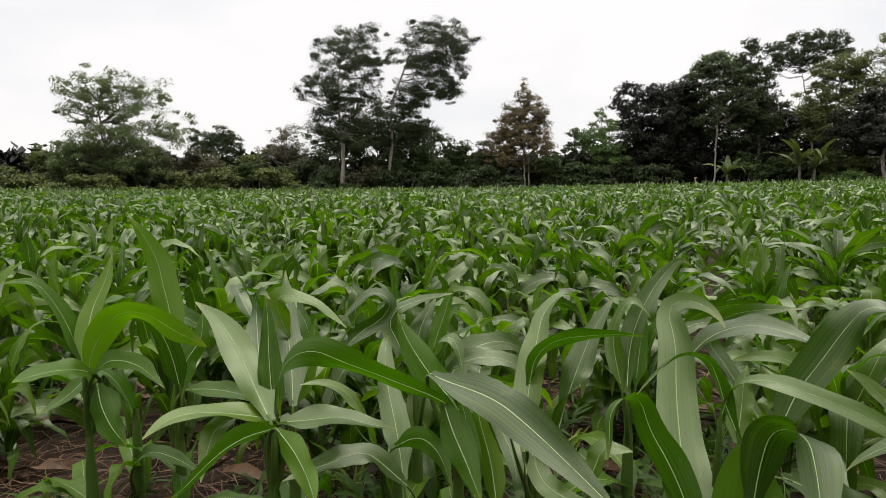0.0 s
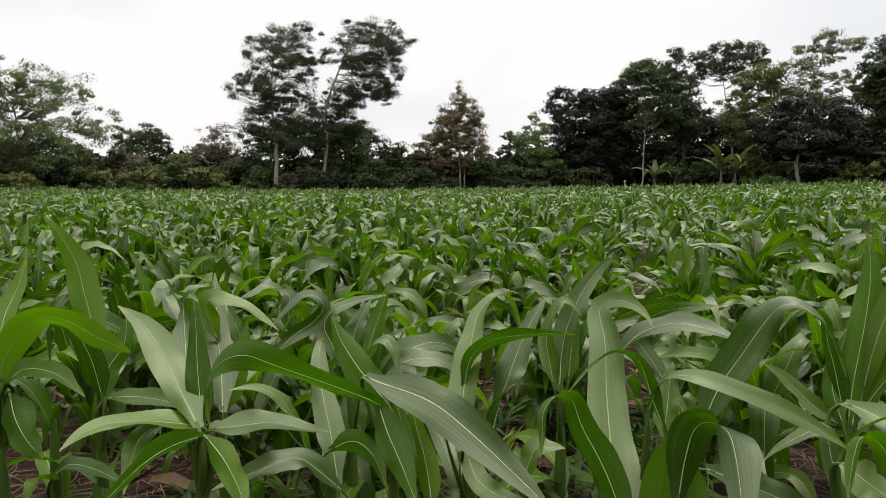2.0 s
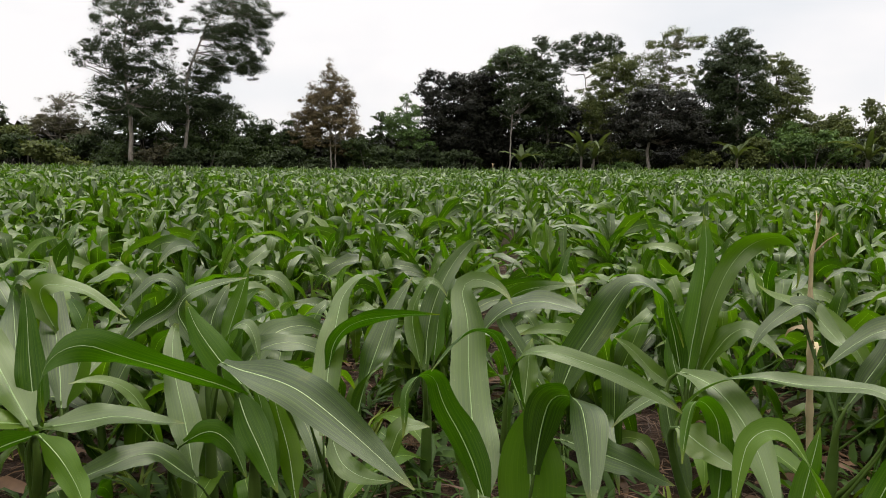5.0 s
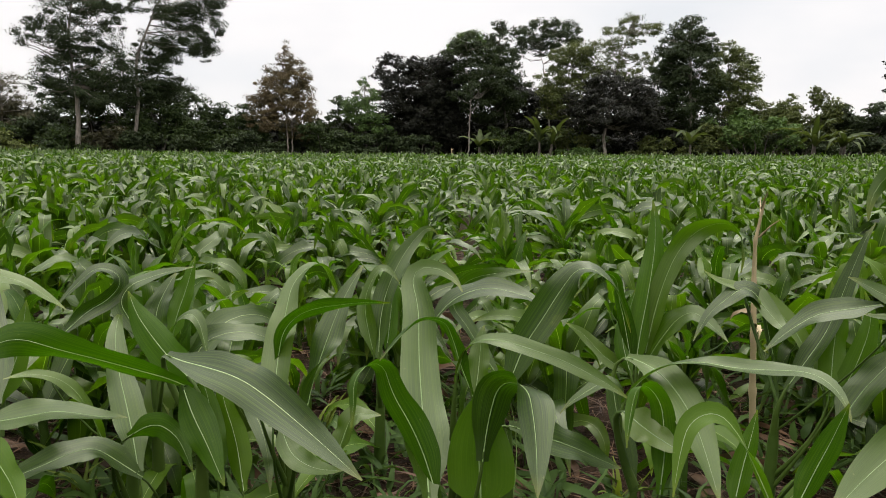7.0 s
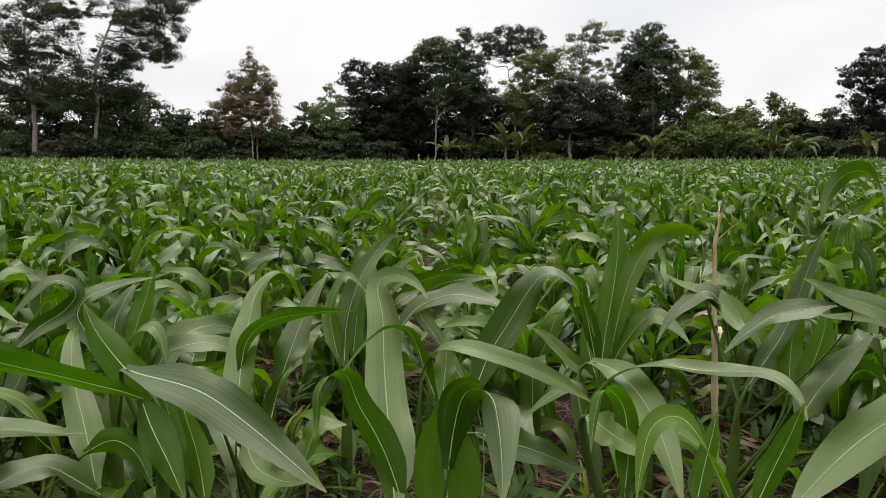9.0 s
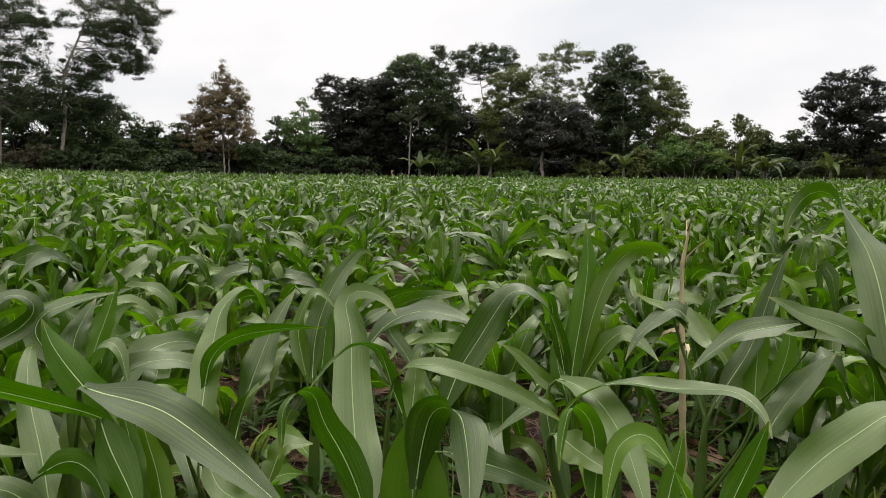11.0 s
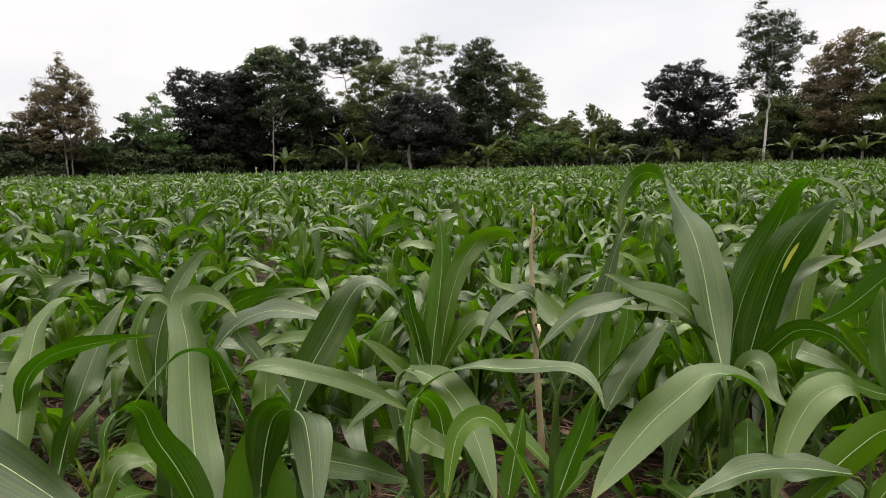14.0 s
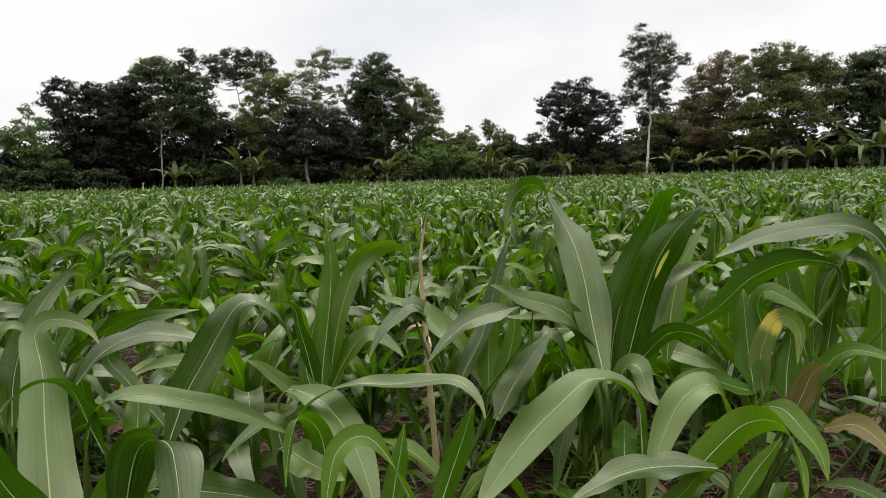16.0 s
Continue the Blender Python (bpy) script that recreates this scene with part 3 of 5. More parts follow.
grow(plant, (0.028, -0.067, 0.405), 0.21, 0.045, (-17, -17, -18, -20, -20, -17, -15, -15), (141, 140, 143, 147, 149, 155, 159, 159), (126, 133, 141), 'y')
plant = tall_maize('maize plant with a few long arching leaves', -0.33, 1.44, 0.30)
grow(plant, (0.015, -0.071, 0.384), 0.39, 0.061, (38, 39, 33, 32, 42, 44, 47, 47), (-13, -13, -16, -18, -14, -15, -15, -15), (-16, -14, -15), 'g')
grow(plant, (-0.024, 0.079, 0.493), 0.28, 0.049, (70, 67, 80, -4, -15, -34, -35, -38), (-93, -93, -97, -273, -266, -259, -256, -254), (26, 152, 158), 'g')
grow(plant, (0.002, -0.006, 0.361), 0.21, 0.051, (55, 55, 56, 57, 59, 59, 59, 59), (28, 28, 27, 22, 11, 8, 4, 2), (121, 123, 125), 'y')
# these three plants all take the dull skin to darken the view's lower left
plant = tall_maize('maize plant with dark arching leaves', -0.81, 1.49, 0.30)
grow(plant, (0.015, -0.003, 0.383), 0.43, 0.071, (70, 74, 58, 47, -7, -29, -22, -21), (-168, -224, -268, -269, -262, -255, -258, -258), (6, -49, -3), 'y', 0.68)
grow(plant, (0.035, -0.036, 0.432), 0.18, 0.071, (23, 23, 13, 8, 2, -1, 0, -0), (-148, -148, -149, -150, -152, -155, -163, -165), (32, 21, 16), 'y')
grow(plant, (0.038, -0.034, 0.431), 0.20, 0.059, (45, 39, 7, -7, -19, -34, -37, -37), (99, 100, 102, 102, 103, 106, 107, 107), (-56, -13, -2), 'y')
grow(plant, (-0.005, 0.005, 0.446), 0.28, 0.050, (56, 56, 55, 54, 50, 54, 60, 60), (-17, -16, -10, -3, 14, 11, 2, 3), (9, 3, 5), 'y')
grow(plant, (0.044, -0.039, 0.407), 0.18, 0.073, (-40, -40, -39, -38, -37, -30, -25, -25), (146, 147, 141, 132, 128, 126, 123, 123), (143, 135, 127), 'y')
grow(plant, (-0.027, 0.045, 0.422), 0.29, 0.047, (69, 70, 69, 65, 61, 53, 3, -8), (-85, -84, -86, -96, -105, -111, -122, -124), (14, 14, 17), 'y')
plant = tall_maize('maize plant with dark arching leaves', -0.66, 1.63, 0.30)
grow(plant, (0.003, -0.012, 0.413), 0.40, 0.067, (67, 67, 67, 65, 64, 60, 55, 40), (-32, -32, -39, -52, -40, -74, -80, -71), (-155, -154, -146), 'y', 0.55)
grow(plant, (0.017, -0.026, 0.346), 0.25, 0.058, (77, 78, 77, 71, 66, 57, 37, 34), (-86, -84, -90, -106, -115, -121, -127, -127), (-99, -100, -108), 'y')
grow(plant, (-0.015, 0.033, 0.401), 0.30, 0.064, (59, 57, 68, 15, -38, -32, -38, -37), (-71, -73, -20, 51, 68, 67, 71, 71), (7, 67, 64), 'y')
grow(plant, (0.023, -0.024, 0.346), 0.21, 0.058, (61, 61, 59, 42, 45, 63, 66, 66), (-12, -13, 1, 35, 33, 1, -10, -9), (156, 147, 155), 'y')
grow(plant, (0.030, -0.021, 0.345), 0.20, 0.059, (-0, 0, -4, -10, -13, -19, -25, -25), (84, 84, 86, 89, 91, 96, 102, 101), (-23, -20, -16), 'y')
plant = tall_maize('maize plant with a few long arching leaves', -0.79, 1.68, 0.30)
grow(plant, (-0.004, -0.003, 0.249), 0.35, 0.058, (73, 70, 62, 44, -34, -28, -16, -18), (-144, -145, -138, -142, -156, -155, -155, -155), (62, 26, 13), 'y')
grow(plant, (0.030, -0.080, 0.161), 0.23, 0.048, (40, 41, 12, -9, -11, -11, -14, -13), (111, 111, 110, 108, 110, 118, 122, 122), (-54, -7, 1), 'y')
plant = tall_maize('stout maize plant with broad silvery arching leaves', 0.20, 1.37, 0.30)
grow(plant, (-0.043, -0.121, 0.335), 0.51, 0.059, (47, 48, 46, 49, 39, 35, -65, -73), (10, 11, 17, 21, 20, 68, 80, 75), (13, 19, 56), 'g', 0.35)
grow(plant, (-0.025, -0.026, 0.428), 0.30, 0.044, (78, 79, 50, 22, 10, 10, 3, 2), (73, 69, 105, 112, 115, 116, 118, 119), (62, 77, 81), 'y')
grow(plant, (0.018, -0.092, 0.323), 0.36, 0.063, (54, 54, 54, 54, 54, 52, 48, 43), (30, 30, 38, 43, 45, 52, 56, 58), (151, -10, 4), 'g', 0.4)
grow(plant, (-0.059, -0.028, 0.321), 0.21, 0.048, (72, 73, 71, 83, 23, 8, -10, -13), (-50, -49, -56, -100, -95, -98, -108, -108), (2, -6, -23), 'g')
grow(plant, (-0.025, -0.086, 0.320), 0.19, 0.046, (-33, -34, -28, -14, -6, 4, 12, 12), (167, 168, 161, 147, 141, 137, 133, 134), (4, -17, -33), 'g')
grow(plant, (0.079, -0.127, 0.270), 0.13, 0.050, (60, 61, 60, 60, 38, -6, -1, -8), (56, 53, 56, 56, 85, 108, 106, 109), (1, 1, -2), 'g')
plant = tall_maize('maize plant with a few long arching leaves', 0.47, 1.65, 0.30)
grow(plant, (-0.017, -0.039, 0.337), 0.42, 0.058, (65, 66, 64, 61, 58, 50, 40, -59), (18, 18, 36, 55, 67, 72, 77, 89), (24, 20, -34), 'g')
grow(plant, (0.012, -0.011, 0.350), 0.20, 0.045, (66, 66, 66, 65, 64, 64, 64, 64), (28, 29, 28, 27, 26, 23, 20, 19), (159, 159, 160), 'y')
grow(plant, (-0.029, -0.034, 0.343), 0.30, 0.042, (71, 70, 71, 76, 66, 60, -39, -60), (-25, -27, -23, 9, 79, 87, 115, 125), (-2, 78, 89), 'g')
plant = tall_maize('tall maize plant with wide upright leaves', 1.15, 1.50, 0.30)
grow(plant, (-0.013, -0.012, 0.279), 0.49, 0.068, (63, 65, 69, 70, 73, 73, 71, 68), (43, 46, 57, 56, 52, 42, 19, 1), (162, 161, 189), 'y', 0.5)
grow(plant, (-0.018, -0.009, 0.279), 0.41, 0.049, (75, 74, 75, 72, 82, 8, -54, -45), (-18, -19, -25, -41, -20, -77, -88, -93), (-118, -88, -19), 'y')
grow(plant, (0.029, 0.007, 0.309), 0.61, 0.069, (76, 76, 75, 71, 55, 15, -71, -71), (72, 72, 94, 114, 128, 140, 171, 260), (-7, 8, -167), 'g')
grow(plant, (-0.034, -0.024, 0.277), 0.25, 0.047, (58, 58, 59, 61, 57, 64, 64, 64), (-1, -2, 1, 34, 64, 60, 66, 65), (-124, -170, -171), 'y')
grow(plant, (0.021, 0.002, 0.279), 0.34, 0.070, (66, 66, 61, 59, 37, -29, -27, -35), (123, 122, 130, 133, 145, 160, 168, 174), (-34, -30, -0), 'g')
grow(plant, (-0.011, 0.021, 0.269), 0.22, 0.058, (28, 28, 34, 43, 46, 41, 31, 30), (-61, -61, -60, -56, -56, -61, -71, -72), (37, 41, 37), 'g')
plant = tall_maize('stout maize plant with broad silvery arching leaves', 1.25, 1.12, 0.32)
grow(plant, (0.091, -0.039, 0.351), 0.39, 0.052, (60, 60, 59, 46, 37, 19, 16, 43), (-21, -21, -23, -37, -42, -58, -55, -63), (21, 20, 21), 'g')
grow(plant, (0.032, 0.049, 0.398), 0.37, 0.055, (74, 74, 76, 48, -36, -37, -49, -51), (-28, -29, -22, -57, -79, -82, -102, -109), (26, 9, -14), 'g')
grow(plant, (0.006, 0.129, 0.575), 0.18, 0.046, (-41, -41, -40, -36, -32, -30, -9, 5), (-179, -179, -179, -179, -180, -178, -155, -144), (-23, -26, -33), 'g')
grow(plant, (0.003, -0.016, 0.353), 0.42, 0.050, (58, 58, 57, 63, 72, 70, 71, 55), (105, 105, 103, 87, 95, 96, 103, 100), (-27, -26, -28), 'g')
grow(plant, (0.059, -0.081, 0.356), 0.26, 0.056, (65, 65, 65, 65, 65, 65, 64, 64), (47, 47, 47, 52, 55, 29, 15, 16), (-156, -197, -153), 'y')
grow(plant, (0.059, -0.091, 0.333), 0.27, 0.048, (63, 62, 63, 67, 70, 73, 67, 64), (98, 98, 97, 91, 86, 68, 8, -1), (126, 126, 149), 'y')
grow(plant, (0.025, -0.198, 0.586), 0.24, 0.056, (-13, -15, -13, -20, -35, -39, -43, -44), (-55, -55, -53, -56, -64, -68, -74, -75), (31, 28, 24), 'g')
grow(plant, (0.022, -0.138, 0.317), 0.25, 0.072, (53, 53, 52, 50, 49, 47, 44, 44), (93, 92, 96, 104, 108, 109, 111, 112), (-8, -10, -11), 'g')
plant = tall_maize('maize plant with folded and drooping leaves', 0.69, 0.87, 0.34)
grow(plant, (0.028, 0.081, 0.516), 0.30, 0.059, (3, -7, -22, -30, -33, -35, -37, -37), (165, 168, 175, 182, 191, 198, 199, 200), (-30, -19, -17), 'g', 0.45)
grow(plant, (-0.011, -0.077, 0.353), 0.28, 0.038, (74, 73, 77, 76, 45, -57, -52, -53), (46, 49, 14, -12, -71, -124, -136, -146), (149, 196, 232), 'y')
grow(plant, (-0.032, -0.003, 0.458), 0.11, 0.051, (-19, -20, -19, -17, -15, -14, -14, -14), (162, 162, 162, 160, 158, 158, 157, 158), (-35, -36, -37), 'g')
grow(plant, (-0.014, 0.024, 0.460), 0.39, 0.034, (65, 44, 19, -2, 10, 12, -23, -49), (106, 122, 134, 142, 148, 155, 184, 213), (62, -5, 11), 'g', 0.6)
grow(plant, (0.001, 0.001, 0.313), 0.28, 0.044, (63, 63, 63, 61, 65, -33, -36, -50), (1, 1, 2, -4, 10, -72, -73, -88), (-13, -13, 2), 'g')
plant = tall_maize('maize plant with a few long arching leaves', 0.68, 0.61, 0.34)
grow(plant, (-0.000, -0.022, 0.436), 0.26, 0.032, (58, 57, 57, 46, -19, -58, -57, -58), (-14, -16, -24, -45, -82, -120, -130, -134), (-102, 14, -16), 'y', 0.45)
grow(plant, (-0.005, -0.054, 0.454), 0.14, 0.030, (66, 66, 67, 67, 68, 70, 71, 71), (98, 98, 100, 107, 110, 109, 110, 110), (117, 117, 117), 'y', 0.5)
grow(plant, (-0.001, 0.040, 0.408), 0.13, 0.030, (64, 64, 64, 65, 66, 67, 69, 70), (62, 61, 62, 66, 70, 69, 64, 63), (145, 145, 145), 'y')
plant = tall_maize('stout maize plant with broad silvery arching leaves', 1.08, 0.52, 0.36)
grow(plant, (0.002, -0.008, 0.413), 0.49, 0.066, (67, 73, 16, -30, -24, -30, -26, -16), (47, 47, -18, -79, -84, -89, -98, -108), (-127, -6, -13), 'g', 0.62)
grow(plant, (-0.020, 0.011, 0.391), 0.09, 0.040, (54, 54, 54, 56, 57, 58, 58, 58), (56, 56, 56, 56, 57, 58, 58, 58), (-166, -166, -167), 'y', 0.75)
grow(plant, (0.008, -0.122, 0.437), 0.24, 0.055, (5, 5, 3, -2, -8, -15, -18, -18), (-46, -47, -55, -58, -63, -67, -69, -69), (18, 11, 4), 'g', 0.5)
plant = tall_maize('maize plant with a few long arching leaves', 1.20, 0.43, 0.34)
grow(plant, (0.004, -0.010, 0.404), 0.37, 0.052, (80, 80, 70, -20, -49, -50, -49, -46), (19, 1, -37, -60, -75, -92, -104, -105), (-93, -21, -30), 'g', 0.5)
grow(plant, (-0.139, 0.018, 0.378), 0.32, 0.048, (55, 55, 50, 47, 16, -41, -49, -48), (126, 128, 141, 143, 178, 214, 234, 244), (106, 115, 13), 'y', 0.42)
grow(plant, (-0.076, -0.044, 0.377), 0.12, 0.030, (54, 54, 54, 54, 52, 51, 56, 58), (123, 123, 123, 125, 130, 134, 129, 129), (122, 122, 122), 'y')
grow(plant, (-0.173, 0.031, 0.372), 0.10, 0.030, (30, 30, 35, 43, 46, 50, 55, 55), (137, 137, 135, 130, 128, 125, 120, 120), (100, 99, 99), 'y')
plant = tall_maize('tall maize plant with wide upright leaves', 1.40, 0.77, 0.44)
grow(plant, (-0.046, -0.019, 0.432), 0.72, 0.090, (45, 51, 61, 54, 44, 44, -51, -77), (41, 38, 36, 29, 17, 15, -73, -165), (-8, -3, -142), 'g', 0.42)
grow(plant, (0.015, 0.010, 0.413), 0.59, 0.082, (67, 69, 68, 64, 60, 64, -6, -53), (62, 75, 99, 119, 112, 208, 190, 199), (161, 159, 109), 's', 0.4)
grow(plant, (0.026, -0.014, 0.403), 0.58, 0.082, (74, 74, 75, 73, 61, 46, -79, -68), (100, 106, 122, 138, 153, 159, 214, 294), (126, 122, 302), 's', 0.45)
grow(plant, (0.091, 0.004, 0.450), 0.31, 0.064, (62, 62, 61, 63, 60, 36, 25, 9), (110, 110, 112, 112, 118, 136, 137, 135), (-17, -17, -28), 'g')
grow(plant, (0.259, 0.001, 0.419), 0.36, 0.067, (71, 71, 71, 71, 71, 66, 58, 57), (73, 72, 76, 89, 99, 115, 129, 130), (11, 10, 7), 'g')
grow(plant, (0.013, 0.013, 0.413), 0.37, 0.056, (64, 64, 60, 50, 21, 13, 29, 17), (-23, -22, -29, -42, -53, -56, -56, -77), (-75, 38, 18), 'g', 0.6)
grow(plant, (0.006, 0.031, 0.423), 0.30, 0.044, (67, 68, 66, 42, 11, -5, 2, 14), (-14, -13, -15, -34, -41, -55, -56, -49), (17, 13, 13), 'g')
grow(plant, (0.041, -0.019, 0.439), 0.27, 0.045, (51, 49, 52, 44, 7, -12, -38, -37), (164, 164, 170, 178, 173, 182, 195, 194), (39, 61, 106), 'y')
grow(plant, (0.080, -0.011, 0.390), 0.17, 0.050, (65, 65, 65, 64, 63, 61, 57, 56), (113, 113, 114, 120, 125, 128, 135, 135), (120, 120, 120), 'y')
grow(plant, (-0.030, -0.021, 0.404), 0.22, 0.047, (65, 64, 68, 1, -57, -48, -13, 1), (158, 159, 151, 192, 216, 209, 206, 207), (-65, -8, -25), 'g')
plant = tall_maize('maize plant with dark arching leaves', 1.92, 0.53, 0.40)
grow(plant, (0.079, -0.156, 0.645), 0.49, 0.066, (60, 56, 16, -6, -8, -15, -23, -27), (-41, -41, -43, -41, -44, -46, -50, -51), (68, 37, 28), 'g', 0.6)
grow(plant, (0.055, 0.009, 0.432), 0.49, 0.058, (86, 87, 83, 60, 44, -28, 2, 8), (155, 149, 172, 177, 180, 320, 320, 309), (-31, -25, 138), 'g')
grow(plant, (0.003, -0.047, 0.656), 0.44, 0.065, (19, 4, -18, -27, -42, -33, -18, -4), (-45, -45, -41, -49, -57, -66, -69, -66), (-58, -86, -77), 'y', 0.55)
grow(plant, (0.049, 0.006, 0.404), 0.37, 0.049, (82, 82, 82, 88, 88, 28, -84, -41), (54, 54, 56, 79, 33, 183, 268, 208), (-7, -7, 105), 'g')
grow(plant, (0.054, -0.018, 0.394), 0.44, 0.059, (81, 81, 82, 80, 82, -16, -65, -54), (108, 109, 105, 148, 23, 187, 198, 196), (-7, -7, 26), 'g')
grow(plant, (0.045, 0.018, 0.403), 0.42, 0.056, (64, 64, 64, 65, 67, 68, 66, 64), (37, 37, 37, 40, 39, 50, 88, 96), (-134, -135, -162), 'y')
grow(plant, (0.070, -0.138, 0.344), 0.39, 0.061, (73, 73, 73, 73, 73, 72, 62, 60), (70, 70, 70, 67, 67, 52, 21, 18), (-162, -162, -158), 'y')
plant = tall_maize('maize plant with yellowed and withering lower leaves', 1.57, 0.52, 0.30)
grow(plant, (0.003, 0.011, 0.419), 0.22, 0.062, (64, 64, 65, 68, 69, 69, 65, 63), (47, 46, 47, 48, 49, 50, 58, 61), (-150, -150, -151), 'y', 0.5)
grow(plant, (0.020, -0.007, 0.383), 0.32, 0.044, (76, 75, 81, 73, 63, -37, -70, -69), (26, 24, 55, 151, 161, 190, 268, 261), (26, 68, 81), 'd', 0.5)
grow(plant, (0.016, -0.048, 0.394), 0.18, 0.049, (69, 69, 69, 70, 70, 71, 72, 72), (69, 69, 71, 81, 88, 78, 70, 70), (-167, -188, -167), 'y', 0.5)
grow(plant, (0.025, 0.007, 0.415), 0.22, 0.047, (-0, 10, 19, 15, 19, -4, -30, -29), (-73, -56, -39, -44, -43, -53, -66, -65), (24, 40, 18), 'y')
grow(plant, (0.068, 0.008, 0.493), 0.27, 0.048, (74, 75, 71, 72, -17, -26, -31, -31), (-11, -12, -10, -171, -177, -167, -171, -170), (33, 146, 169), 'y')
grow(plant, (0.025, -0.057, 0.346), 0.31, 0.054, (73, 73, 68, 59, 49, 10, -12, -18), (150, 148, 162, 170, 183, 189, 196, 206), (-28, -23, 8), 'y')
grow(plant, (0.048, -0.080, 0.394), 0.20, 0.040, (74, 74, 66, 47, 39, 55, 51, 58), (92, 86, 127, 150, 154, 148, -1, 3), (152, 152, 168), 'y')
grow(plant, (-0.027, -0.018, 0.397), 0.21, 0.046, (17, 9, -27, -30, -27, -34, -41, -41), (-168, -165, -155, -151, -149, -138, -124, -124), (-54, -25, -12), 'y')
grow(plant, (-0.047, -0.139, 0.386), 0.18, 0.044, (29, 30, 20, -4, -16, -25, -28, -27), (-165, -166, -160, -145, -144, -145, -144, -144), (-58, -23, -14), 'w')
grow(plant, (-0.024, -0.062, 0.360), 0.17, 0.049, (69, 69, 69, 69, 74, 68, 36, 30), (151, 150, 152, 159, 174, 184, 186, 188), (-57, -58, -41), 'w', 0.5)
grow(plant, (0.009, 0.011, 0.369), 0.15, 0.038, (66, 66, 66, 67, 68, 70, 73, 74), (118, 118, 119, 120, 122, 120, 112, 111), (-29, -29, -29), 'y')


def clear_of_heroes(x, y):
    """Whether another plant has room here, and stands behind or beside the near ones, out of their way in the camera's
    view.
    """
    r, az = math.hypot(x, y), math.atan2(x, y)
    if r < 1.5 or (r < 2.0 and az < -0.22):
        return False
    for a, b in HEROES:
        if math.hypot(x - a, y - b) < 0.2 or (abs(math.atan2(a, b) - az) < 0.13 and r < math.hypot(a, b)):
            return False
    return True


protos = []
for i in range(14):
    p = maize_plant("green maize plant with arching strap leaves", 1.0, maize_leaves(FG, 1.0, int(FG.integers(11, 14))), 100 + i)
    protos.append(p)
spots = [(x, y) for x, y in zip(FX[near], FY[near]) if clear_of_heroes(x, y)]
for i, (x, y) in enumerate(spots):
    s = FG.uniform(0.60, 0.95)
    m = pose(x, y, float(ground_z(x, y)) - 0.02, FG.normal(0, 3), FG.normal(0, 3), FG.uniform(0, 360))
    if i < len(protos):
        protos[i].matrix_basis = m @ Matrix.Diagonal((s, s, s, 1))
    else:
        q = protos[i % len(protos)]
        c = copy_thing(q, m)
        c.scale = (s, s, s)


def crowd(name, sel, n_leaf, ns, nw, label, grow=1.0):
    """The rest of the field in one mesh."""
    kinds = []
    for i in range(10):
        ps = []
        for k, (z, az, rise, fall, bend, length, wid, sweep, t0, t1) in enumerate(maize_leaves(FG, 1.0, n_leaf)):
            ps.append(strip((0, 0, z), az, rise, fall, bend, length * grow, wid * grow, sweep, t0, t1, 0.3, 0.38 if nw > 1 else 0, ns, nw, i * 50 + k))
        if ns > 4:
            ps.append(stem_arrays(0.34, 0.012, 5))
        kinds.append(join(ps))
    x, y = FX[sel], FY[sel]
    which = FG.integers(0, len(kinds), len(x))
    out = []
    for k, (V, Q, U) in enumerate(kinds):
        xs, ys = x[which == k], y[which == k]
        n = len(xs)
        if not n:
            continue
        th, sc = FG.uniform(0, 2 * np.pi, n), FG.uniform(0.58, 0.98, n)
        c, s = np.cos(th)[:, None] * sc[:, None], np.sin(th)[:, None] * sc[:, None]
        W = np.stack([c * V[:, 0] - s * V[:, 1] + xs[:, None], s * V[:, 0] + c * V[:, 1] + ys[:, None], sc[:, None] * V[:, 2] + ground_z(xs, ys)[:, None] - 0.02], -1)
        out.append((W.reshape(-1, 3), (Q[None] + (np.arange(n) * len(V))[:, None, None]).reshape(-1, 4), np.tile(U, (n, 1))))
    ob = part(name, quads(name, *join(out)), MAIZE)
    return tagged(ob, label, "maize", kind="stuff")


ahead = (FA > -46) & (FA < 92)
crowd("maize_field", ahead & (FR >= NEAR_R) & (FR < 14), 10, 6, 2, "maize crop standing in the middle of the field")
crowd("maize_field", ahead & (FR >= 14) & (FR < 28), 7, 4, 1, "maize crop farther out in the field")
crowd("maize_field", ahead & (FR >= 28), 5, 3, 1, "distant maize crop reaching to the wood", 1.05)
crowd("maize_field", ~ahead & (FR > 0.75), 7, 3, 1, "maize crop behind the viewer")


# ---- trees ----
def place(az, dist):
    a = radians(az)
    x, y = dist * math.sin(a), dist * math.cos(a)
    return pose(x, y, float(ground_z(x, y)), 0, 0, -az)


